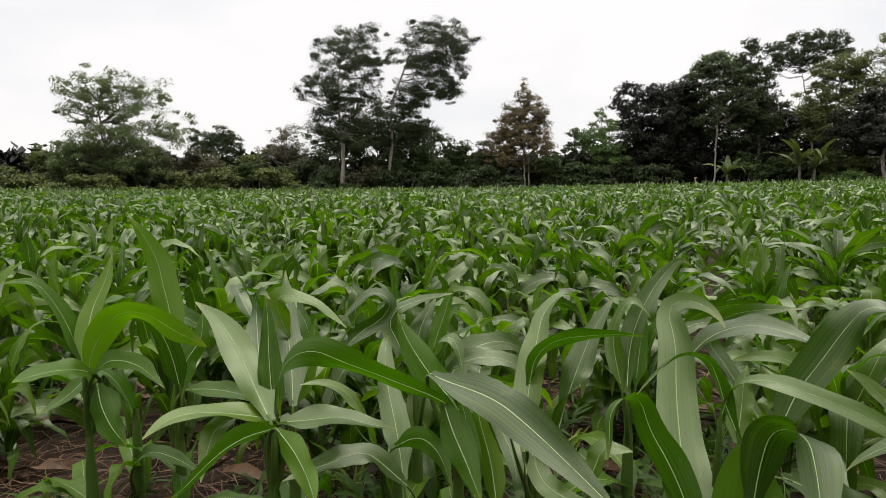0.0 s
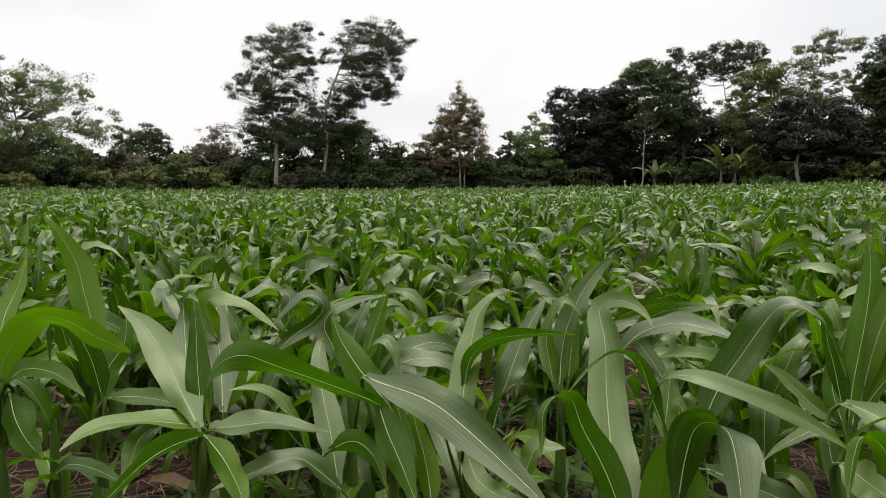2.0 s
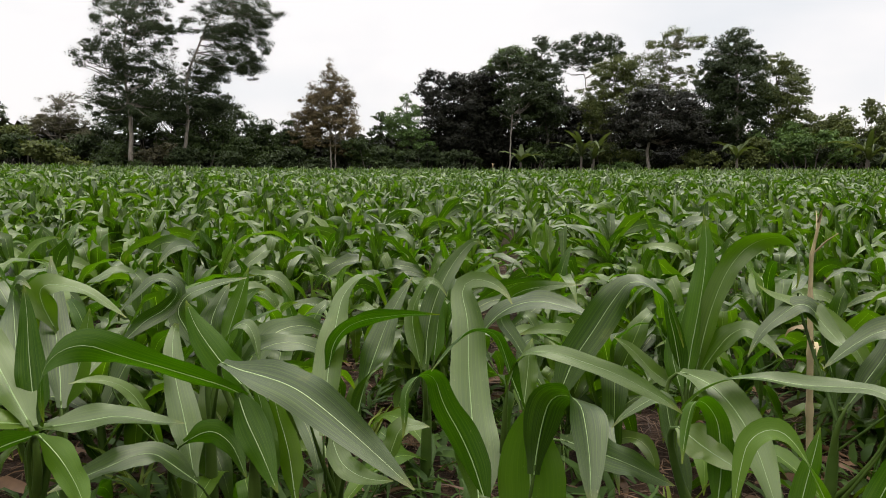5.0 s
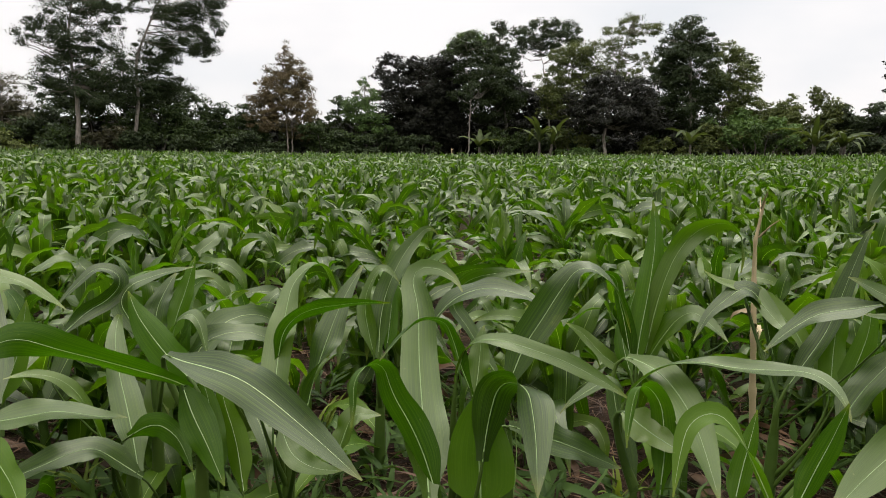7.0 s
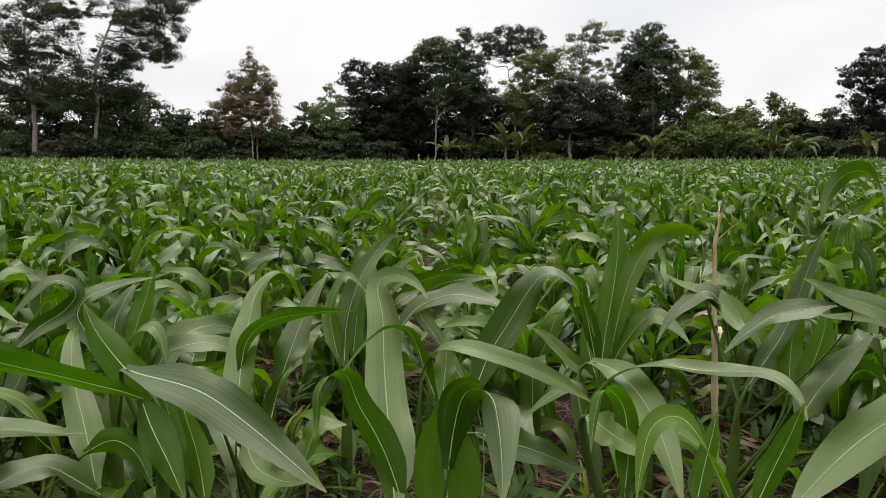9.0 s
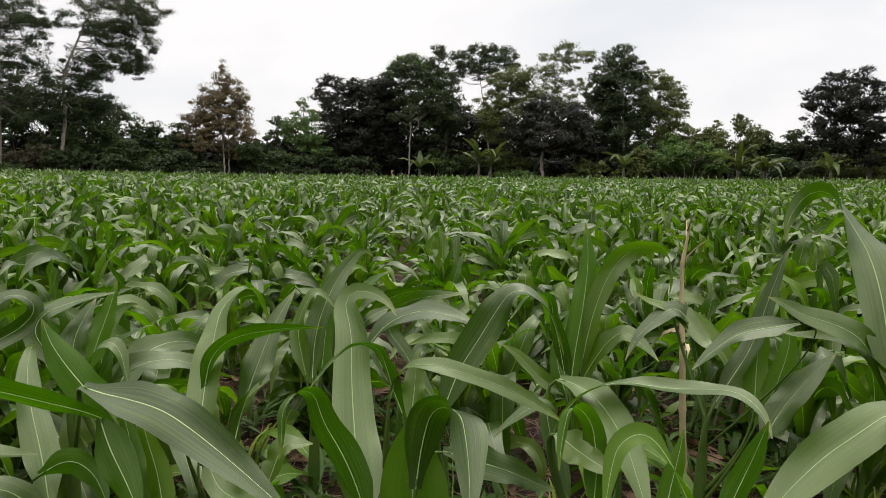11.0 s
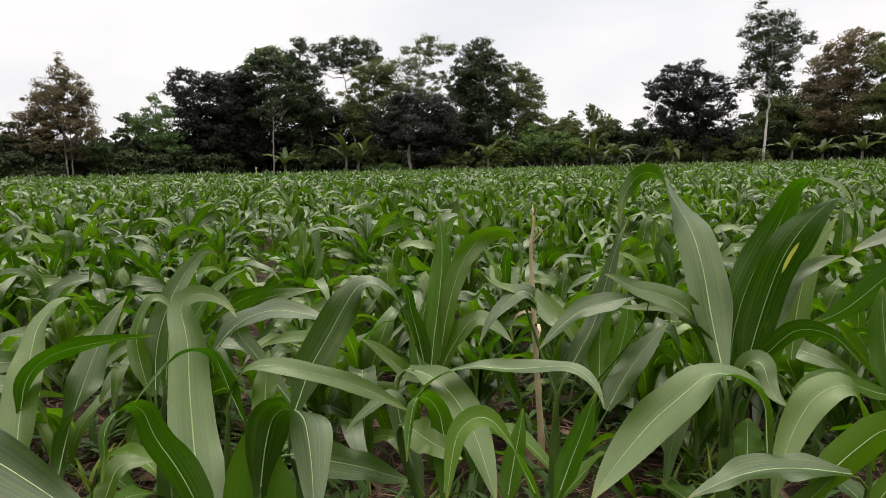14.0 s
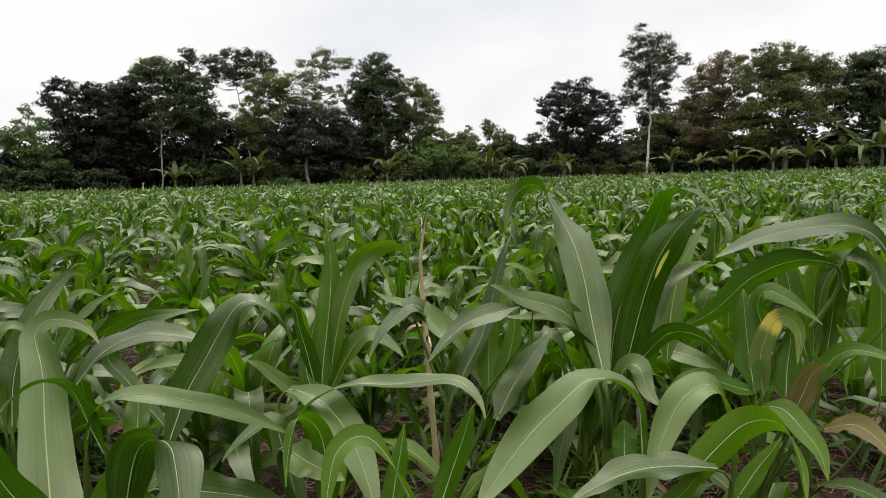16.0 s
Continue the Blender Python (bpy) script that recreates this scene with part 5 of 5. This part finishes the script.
tree(71.2, 56, [(-0.9, 8.9, 1.7, 0.7, 0.8), (-2.1, 8.0, 1.6, 1.0, 1.0), (0.1, 8.0, 1.9, 1.1, 1.0), (1.5, 7.7, 1.3, 1.1, 1.0), (-1.7, 6.3, 2.2, 1.4, 1.0), (0.9, 6.3, 2.2, 1.3, 1.0), (2.5, 6.4, 1.1, 1.7, 1.0), (-0.5, 4.6, 2.9, 1.5, 1.0), (2.2, 4.3, 1.5, 1.4, 1.0), (-2.0, 3.6, 2.4, 1.3, 1.0)], [(0.0, 0.54), (-0.03, 3.35), (-0.04, 6.62)], leaf=LEAF_OLIVE, bark=BARK_DARK, size=0.28, girth=0.34, label='massive rounded tree with olive green crown')
tree(76.8, 57, [(-0.3, 8.0, 1.3, 0.7, 1.0), (-1.5, 7.5, 1.3, 0.9, 1.0), (0.2, 7.0, 2.0, 1.2, 1.0), (-0.9, 5.9, 2.2, 1.4, 1.0), (0.9, 5.3, 2.2, 1.7, 1.0), (-1.4, 4.3, 1.6, 1.5, 1.0), (0.7, 3.4, 2.2, 1.3, 1.0)], [(0.0, 0.43), (-0.12, 3.06), (-0.28, 6.61)], leaf=LEAF_DARK, bark=BARK_DARK, size=0.28, girth=0.26, label='dark spreading tree with uneven crown')
# added behind the forked-stem tree to carry the bright top of its crown
tree(21.3, 58, [(0.3, 9.9, 1.3, 0.7, 0.9), (-0.7, 9.1, 1.0, 0.6, 0.8), (1.1, 9.2, 1.0, 0.7, 0.8)], [(0.0, 0.76), (-0.05, 4.6), (0.04, 9.0)], leaf=LEAF_FRESH, bark=BARK_DARK, size=0.28, girth=0.12, label='slim added tree that carries the bright top of the forked-stem tree')
# fill for the wood's dark depth; its shade is in the blackish leaf colour
tree(26.6, 63, [(-1.5, 5.9, 1.9, 1.2, 1.0), (1.6, 5.2, 2.2, 1.1, 1.0), (-0.7, 4.6, 2.4, 1.5, 1.0), (2.7, 4.4, 2.2, 1.5, 1.0), (0.4, 2.9, 3.2, 1.3, 1.0)], [(0.0, 0.97), (-0.1, 3.12), (-0.15, 6.66)], leaf=LEAF_MANGO_OR_SHADE, bark=BARK_DARK, size=0.36, girth=0.2, label='fill tree in the depth of the wood, shade painted into its leaves')
tree(36.6, 63, [(-0.2, 4.5, 2.2, 1.1, 1.0), (1.2, 3.8, 2.2, 1.2, 1.0), (-1.6, 3.3, 2.2, 1.2, 1.0), (0.4, 2.3, 2.7, 1.1, 1.0)], [(0.0, 0.97), (-0.11, 2.56), (-0.24, 4.52)], leaf=LEAF_MANGO_OR_SHADE, bark=BARK_DARK, size=0.36, girth=0.2, label='fill tree in the depth of the wood, shade painted into its leaves')
tree(20.0, 62, [(-1.2, 7.5, 2.1, 1.6, 1.0), (0.4, 5.6, 2.4, 1.8, 1.0), (-1.6, 4.0, 2.4, 1.8, 1.0), (1.5, 3.1, 2.4, 1.6, 1.0)], [(0.0, 0.94), (-0.06, 3.07), (-0.43, 7.07)], leaf=LEAF_MANGO_OR_SHADE, bark=BARK_DARK, size=0.36, girth=0.22, label='fill tree in the depth of the wood, shade painted into its leaves')
tree(-4.5, 62, [(-2.5, 5.4, 2.4, 1.3, 1.0), (0.5, 4.7, 2.4, 1.3, 1.0), (3.1, 4.7, 2.1, 1.3, 1.0), (-4.6, 4.4, 2.1, 1.3, 1.0)], [(0.0, 1.07), (0.02, 3.12), (0.03, 5.16)], leaf=LEAF_DARK, bark=BARK_DARK, size=0.34, girth=0.18, label='low fill tree in the depth of the wood, shade painted into its leaves')
tree(63.1, 62, [(-0.6, 4.6, 2.1, 1.3, 1.0), (1.3, 4.3, 2.4, 1.4, 1.0), (-1.9, 3.4, 2.1, 1.2, 1.0)], [(0.0, 0.71), (-0.05, 2.65), (-0.09, 4.59)], leaf=LEAF_DARK, bark=BARK_DARK, size=0.34, girth=0.18, label='low fill tree in the depth of the wood, shade painted into its leaves')

# the dark shrubs carry the wood's shade in their leaf colour
shrub(-32.8, 58, 2.0, 2.2, LEAF_DARK, 0.24, 'shrub at the wood edge with shade in its dark leaf colour')
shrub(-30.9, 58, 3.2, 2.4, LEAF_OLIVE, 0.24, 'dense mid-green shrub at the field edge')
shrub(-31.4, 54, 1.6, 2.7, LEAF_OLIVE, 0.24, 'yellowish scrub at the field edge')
shrub(-28.7, 56, 2.3, 2.8, LEAF_DARK, 0.24, 'shrub at the wood edge with shade in its dark leaf colour')
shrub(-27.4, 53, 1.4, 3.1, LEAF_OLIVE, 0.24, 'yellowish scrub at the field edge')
shrub(-23.9, 55, 2.4, 2.8, LEAF_DARK, 0.24, 'shrub at the wood edge with shade in its dark leaf colour')
shrub(-20.8, 57, 3.7, 2.6, LEAF_BROWN, 0.24, 'brownish dry scrub at the field edge')
shrub(-19.8, 54, 2.2, 2.7, LEAF_OLIVE, 0.24, 'dense mid-green shrub at the field edge')
shrub(-17.0, 57, 3.4, 2.4, LEAF_OLIVE, 0.24, 'dense mid-green shrub at the field edge')
shrub(-15.2, 55, 2.9, 2.8, LEAF_SHRUB_SHADED, 0.24, 'dense mid-green shrub at the field edge')
shrub(-14.3, 53, 2.0, 2.7, LEAF_OLIVE, 0.24, 'yellowish scrub at the field edge')
shrub(-11.6, 55, 2.7, 2.8, LEAF_SHRUB_SHADED, 0.24, 'dense mid-green shrub at the field edge')
shrub(-10.2, 58, 4.4, 2.7, LEAF_DARK, 0.24, 'shrub at the wood edge with shade in its dark leaf colour')
shrub(-9.5, 53, 1.7, 2.2, LEAF_SHRUB_SHADED, 0.24, 'dense mid-green shrub at the field edge')
shrub(-6.9, 56, 4.1, 2.6, LEAF_SHRUB_SHADED, 0.24, 'dense mid-green shrub at the field edge')
shrub(-6.4, 54, 2.2, 2.3, LEAF_BROWN, 0.24, 'brownish dry scrub at the field edge')
shrub(-3.1, 55, 4.0, 2.8, LEAF_SHRUB_SHADED, 0.24, 'dense mid-green shrub at the field edge')
shrub(-2.8, 53, 2.1, 2.7, LEAF_DARK, 0.24, 'shrub at the wood edge with shade in its dark leaf colour')
shrub(-0.7, 57, 4.9, 2.4, LEAF_SHRUB_SHADED, 0.24, 'dense mid-green shrub at the field edge')
shrub(1.5, 57, 4.7, 2.2, LEAF_SHRUB_SHADED, 0.24, 'dense mid-green shrub at the field edge')
shrub(0.8, 54, 2.8, 3.0, LEAF_SHRUB_SHADED, 0.24, 'dense mid-green shrub at the field edge')
shrub(3.4, 56, 4.2, 2.4, LEAF_SHRUB_SHADED, 0.24, 'dense mid-green shrub at the field edge')
shrub(4.1, 53, 2.2, 2.7, LEAF_DARK, 0.24, 'shrub at the wood edge with shade in its dark leaf colour')
shrub(7.7, 56, 2.3, 2.4, LEAF_DARK, 0.24, 'shrub at the wood edge with shade in its dark leaf colour')
shrub(10.5, 57, 5.4, 2.2, LEAF_SHRUB_SHADED, 0.24, 'dense mid-green shrub at the field edge')
shrub(10.3, 54, 3.3, 2.5, LEAF_SHRUB_SHADED, 0.24, 'dense mid-green shrub at the field edge')
shrub(12.1, 54, 2.1, 2.5, LEAF_DARK, 0.24, 'shrub at the wood edge with shade in its dark leaf colour')
shrub(14.8, 55, 2.3, 2.3, LEAF_DARK, 0.24, 'shrub at the wood edge with shade in its dark leaf colour')
shrub(17.5, 54, 2.2, 1.8, LEAF_DARK, 0.24, 'shrub at the wood edge with shade in its dark leaf colour')
# blackish leaves for the shade low in the wood
shrub(20.9, 58, 3.3, 2.4, LEAF_MANGO_OR_SHADE, 0.24, 'shrub at the wood edge with shade in its dark leaf colour')
shrub(24.4, 54, 2.6, 1.8, LEAF_SHRUB_SHADED, 0.24, 'dense mid-green shrub at the field edge')
shrub(23.8, 53, 2.2, 1.8, LEAF_SHRUB_SHADED, 0.24, 'dense mid-green shrub at the field edge')
shrub(25.7, 57, 3.1, 2.6, LEAF_DARK, 0.24, 'shrub at the wood edge with shade in its dark leaf colour')
shrub(29.9, 54, 2.6, 2.0, LEAF_OLIVE, 0.24, 'dense mid-green shrub at the field edge')
shrub(30.8, 52, 1.3, 1.8, LEAF_FRESH, 0.24, 'yellowish scrub at the field edge')
shrub(31.7, 58, 3.2, 2.4, LEAF_DARK, 0.24, 'shrub at the wood edge with shade in its dark leaf colour')
# blackish leaf colour paints the dark hollow under the domed crown
shrub(36.7, 56, 3.0, 2.4, LEAF_MANGO_OR_SHADE, 0.24, 'shrub at the wood edge with shade in its dark leaf colour')
shrub(34.9, 58, 2.2, 2.9, LEAF_MANGO_OR_SHADE, 0.24, 'shrub at the wood edge with shade in its dark leaf colour')
shrub(38.2, 56, 3.7, 2.1, LEAF_DARK, 0.24, 'dense mid-green shrub at the field edge')
shrub(37.3, 53, 1.9, 2.0, LEAF_OLIVE, 0.24, 'dense mid-green shrub at the field edge')
shrub(41.7, 54, 2.9, 2.3, LEAF_OLIVE, 0.24, 'dense mid-green shrub at the field edge')
shrub(43.0, 56, 3.8, 2.6, LEAF_FRESH, 0.24, 'dense mid-green shrub at the field edge')
shrub(44.7, 54, 3.2, 2.7, LEAF_FRESH, 0.24, 'dense mid-green shrub at the field edge')
shrub(45.1, 58, 5.1, 2.4, LEAF_OLIVE, 0.24, 'dense mid-green shrub at the field edge')
shrub(46.9, 60, 5.0, 2.5, LEAF_OLIVE, 0.24, 'dense mid-green shrub at the field edge')
shrub(48.2, 60, 5.3, 2.0, LEAF_OLIVE, 0.24, 'dense mid-green shrub at the field edge')
shrub(48.0, 55, 2.6, 2.8, LEAF_DARK, 0.24, 'shrub at the wood edge with shade in its dark leaf colour')
shrub(49.8, 62, 4.3, 2.1, LEAF_DARK, 0.24, 'shrub at the wood edge with shade in its dark leaf colour')
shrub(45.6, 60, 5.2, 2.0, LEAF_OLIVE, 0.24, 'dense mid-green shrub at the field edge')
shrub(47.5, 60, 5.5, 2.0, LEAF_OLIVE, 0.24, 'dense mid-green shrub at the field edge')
shrub(50.1, 62, 4.3, 2.6, LEAF_DARK, 0.24, 'shrub at the wood edge with shade in its dark leaf colour')
shrub(51.8, 62, 4.2, 2.6, LEAF_DARK, 0.24, 'shrub at the wood edge with shade in its dark leaf colour')
shrub(51.3, 57, 2.5, 2.9, LEAF_DARK, 0.24, 'shrub at the wood edge with shade in its dark leaf colour')
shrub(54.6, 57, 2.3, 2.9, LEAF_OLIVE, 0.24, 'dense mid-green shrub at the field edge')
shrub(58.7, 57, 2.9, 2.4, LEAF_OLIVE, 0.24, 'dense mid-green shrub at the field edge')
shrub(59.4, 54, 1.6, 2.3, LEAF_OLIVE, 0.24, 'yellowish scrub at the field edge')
shrub(60.5, 60, 5.6, 2.0, LEAF_DARK, 0.24, 'shrub at the wood edge with shade in its dark leaf colour')
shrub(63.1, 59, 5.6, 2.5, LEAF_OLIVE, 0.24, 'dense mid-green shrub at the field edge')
shrub(62.7, 58, 3.5, 2.9, LEAF_DARK, 0.24, 'shrub at the wood edge with shade in its dark leaf colour')
shrub(65.6, 58, 3.1, 3.4, LEAF_DARK, 0.24, 'shrub at the wood edge with shade in its dark leaf colour')
shrub(69.3, 57, 2.7, 3.4, LEAF_DARK, 0.24, 'shrub at the wood edge with shade in its dark leaf colour')
shrub(72.7, 57, 2.5, 3.4, LEAF_DARK, 0.24, 'shrub at the wood edge with shade in its dark leaf colour')
shrub(75.3, 57, 2.7, 3.4, LEAF_DARK, 0.24, 'shrub at the wood edge with shade in its dark leaf colour')
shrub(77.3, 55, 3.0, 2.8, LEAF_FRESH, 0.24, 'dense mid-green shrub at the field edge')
shrub(80.6, 56, 2.6, 5.2, LEAF_DARK, 0.24, 'shrub at the wood edge with shade in its dark leaf colour')

banana(27.8, 52.2, 2.7, 8)
banana(22.8, 52.2, 2.0, 8)
banana(39.7, 52.2, 2.5, 8)
banana(50.3, 52.2, 2.4, 8)
banana(48.3, 52.2, 2.4, 8)
banana(48.4, 52.2, 2.1, 8)
banana(50.1, 52.2, 2.2, 8)
banana(54.6, 52.2, 2.1, 8)
banana(63.1, 52.2, 2.2, 8)
banana(65.1, 52.2, 2.0, 8)
banana(67.6, 52.2, 2.0, 8)
banana(70.4, 52.2, 2.1, 8)
banana(72.7, 52.2, 2.3, 8)
banana(74.5, 52.2, 2.3, 8)
banana(76.1, 52.2, 2.6, 8)
banana(77.3, 52.2, 3.2, 8)
banana(28.8, 52.2, 2.9, 8)


# ---- small things in the field ----
def dry_cane():
    """A dead stalk standing among the maize."""
    ob = thing("dead_stalk", (1.42, 1.33, 0.0), "pale dried stalk standing among the maize plants", "stalk")
    V = np.array([(0.0, 0.0, -0.05), (-0.004, 0.006, 0.10), (-0.012, 0.016, 0.25), (-0.02, 0.022, 0.40), (-0.028, 0.03, 0.54), (-0.032, 0.034, 0.65), (-0.022, 0.026, 0.755)])
    s = np.linspace(0, 6, 43)
    P = np.stack([np.interp(s, np.arange(7), V[:, i]) for i in range(3)], 1)
    R = np.interp(s, [0, 3, 6], [0.0100, 0.0078, 0.0030])
    R[::7] *= 1.28
    part("stalk", quads("stalk", *tube(P, R, 10)), STICK, ob)
    for k, (z, az) in enumerate(((0.42, 200), (0.40, 80), (0.45, 300))):
        part("husk", quads("husk", *strip((-0.02, 0.022, z), az, 60, -80, 0.9, 0.08, 0.016, 30, 0, 60, 0.3, 0.4, 8, 2, k)), STICK, ob, "torn dry husk")
    for k, (z, az, ln) in enumerate(((0.71, 40, 0.06), (0.735, 210, 0.05), (0.66, 120, 0.05))):
        part("twig", quads("twig", *tube([(-0.026, 0.03, z), (-0.026 + 0.5 * ln * math.sin(radians(az)), 0.03 + 0.5 * ln * math.cos(radians(az)), z + 0.03), (-0.026 + ln * math.sin(radians(az)), 0.03 + ln * math.cos(radians(az)), z + 0.05)], [0.003, 0.002, 0.001], 5)), STICK, ob)
    return ob


dry_cane()


def old_post(az, dist, height):
    ob = tagged(new("post"), "weathered wooden post at the field edge", "post")
    ob.matrix_basis = place(az, dist)
    part("shaft", quads("shaft", *tube([(0, 0, -0.2), (0.01, 0, height * 0.5), (-0.03, 0.02, height * 0.95), (-0.03, 0.02, height)], [0.045, 0.038, 0.04, 0.015], 8)), STICK, ob)
    part("knot", quads("knot", *tube([(-0.02, 0, height * 0.8), (0.08, 0, height * 0.95), (0.12, 0, height * 0.93)], [0.035, 0.035, 0.015], 7)), STICK, ob)


old_post(20.5, 52.0, 0.9)


def litter():
    """Straw and dead leaf strips on the soil."""
    g = np.random.default_rng(21)
    kinds = [strip((0, 0, 0), 0, g.uniform(0, 20), g.uniform(-25, 5), 1.0, g.uniform(0.03, 0.16), g.uniform(0.0012, 0.0055), g.normal(0, 40), g.uniform(-60, 60), g.uniform(-90, 90), 0.3, 0.0, 2, 1, k) for k in range(80)]
    out = []
    for v, q, u in kinds:
        n = 260
        r, a, th = 0.9 + 4.6 * g.random(n) ** 0.8, np.radians(g.uniform(-46, 92, n)), g.uniform(0, 6.3, n)
        x, y = r * np.sin(a), r * np.cos(a)
        c, s = np.cos(th)[:, None], np.sin(th)[:, None]
        z = ground_z(x, y) + 0.012 + 0.02 * g.random(n)
        W = np.stack([c * v[:, 0] - s * v[:, 1] + x[:, None], s * v[:, 0] + c * v[:, 1] + y[:, None], v[:, 2] + z[:, None]], -1)
        out.append((W.reshape(-1, 3), (q[None] + (np.arange(n) * len(v))[:, None, None]).reshape(-1, 4), np.tile(u, (n, 1))))
    return tagged(part("straw_litter", quads("straw_litter", *join(out)), STRAW), "brown dry straw litter on the soil", "litter", kind="stuff")


def weeds():
    g = np.random.default_rng(22)
    tufts = []
    for k in range(24):
        tufts.append(join([strip((g.normal(0, 0.03), g.normal(0, 0.03), g.uniform(0, 0.05)), g.uniform(0, 360), g.uniform(20, 80), g.uniform(-60, 20), 1.2, g.uniform(0.05, 0.17), g.uniform(0.007, 0.024), g.normal(0, 30), 0, g.normal(0, 40), 0.25, 0.0, 3, 2, k * 20 + b) for b in range(int(g.integers(6, 14)))]))
    out = []
    for k in range(1150):
        r, a = 1.2 + 3.4 * g.random() ** 0.9, g.uniform(-44, 90)
        x, y = r * math.sin(radians(a)), r * math.cos(radians(a))
        if noise.noise(Vector((x * 1.3, y * 1.3, 5.0))) < -0.3:
            continue
        v, q, u = tufts[k % 24]
        th, sc = g.uniform(0, 6.3), g.uniform(0.7, 1.25)
        m = np.array([[math.cos(th), -math.sin(th), 0], [math.sin(th), math.cos(th), 0], [0, 0, 1]]) * sc
        out.append((v @ m.T + np.array([x, y, float(ground_z(x, y))]), q, u))
    return tagged(part("weeds", quads("weeds", *join(out)), WEED), "low green weeds between the maize rows", "weeds", kind="stuff")


litter()
weeds()


def fallen_leaves():
    """Withered lower leaves of the crop that lie on the soil."""
    g = np.random.default_rng(23)
    out = []
    for k in range(420):
        r, a = 1.1 + 3.4 * g.random() ** 0.9, radians(g.uniform(-44, 90))
        x, y = r * math.sin(a), r * math.cos(a)
        v, q, u = strip((0, 0, 0), g.uniform(0, 360), g.uniform(5, 35), g.uniform(-40, 0), 1.0, g.uniform(0.12, 0.32), g.uniform(0.015, 0.045), g.normal(0, 50), g.normal(0, 30), g.normal(0, 80), 0.3, 0.5, 7, 2, k)
        out.append((v + np.array([x, y, float(ground_z(x, y)) + 0.012]), q, u))
    return tagged(part("fallen_leaves", quads("fallen_leaves", *join(out)), STRAW), "withered brown maize leaves lying on the soil", "litter", kind="stuff")


fallen_leaves()


def grass_tuft(x, y, seed):
    g = np.random.default_rng(seed)
    ob = thing("grass_tuft", (x, y, float(ground_z(x, y))), "yellowish green grass tuft growing on the bare soil", "grass", "grass tufts between the maize")
    for k in range(int(g.integers(7, 12))):
        part("grass_blade", quads("grass_blade", *strip((g.normal(0, 0.012), g.normal(0, 0.012), -0.005), g.uniform(0, 360), g.uniform(60, 86), g.uniform(-30, 60), 1.6, g.uniform(0.09, 0.2), g.uniform(0.008, 0.016), g.normal(0, 25), 0, g.normal(0, 40), 0.35, 0.0, 6, 2, k)), GRASS, ob)


for k, (x, y) in enumerate(((1.52, 0.98), (1.60, 0.90), (1.68, 1.02), (1.45, 0.86), (1.78, 0.93), (0.98, 1.30), (0.72, 1.62), (-0.25, 1.75), (-0.95, 1.55), (0.35, 1.9))):
    grass_tuft(x, y, 300 + k)
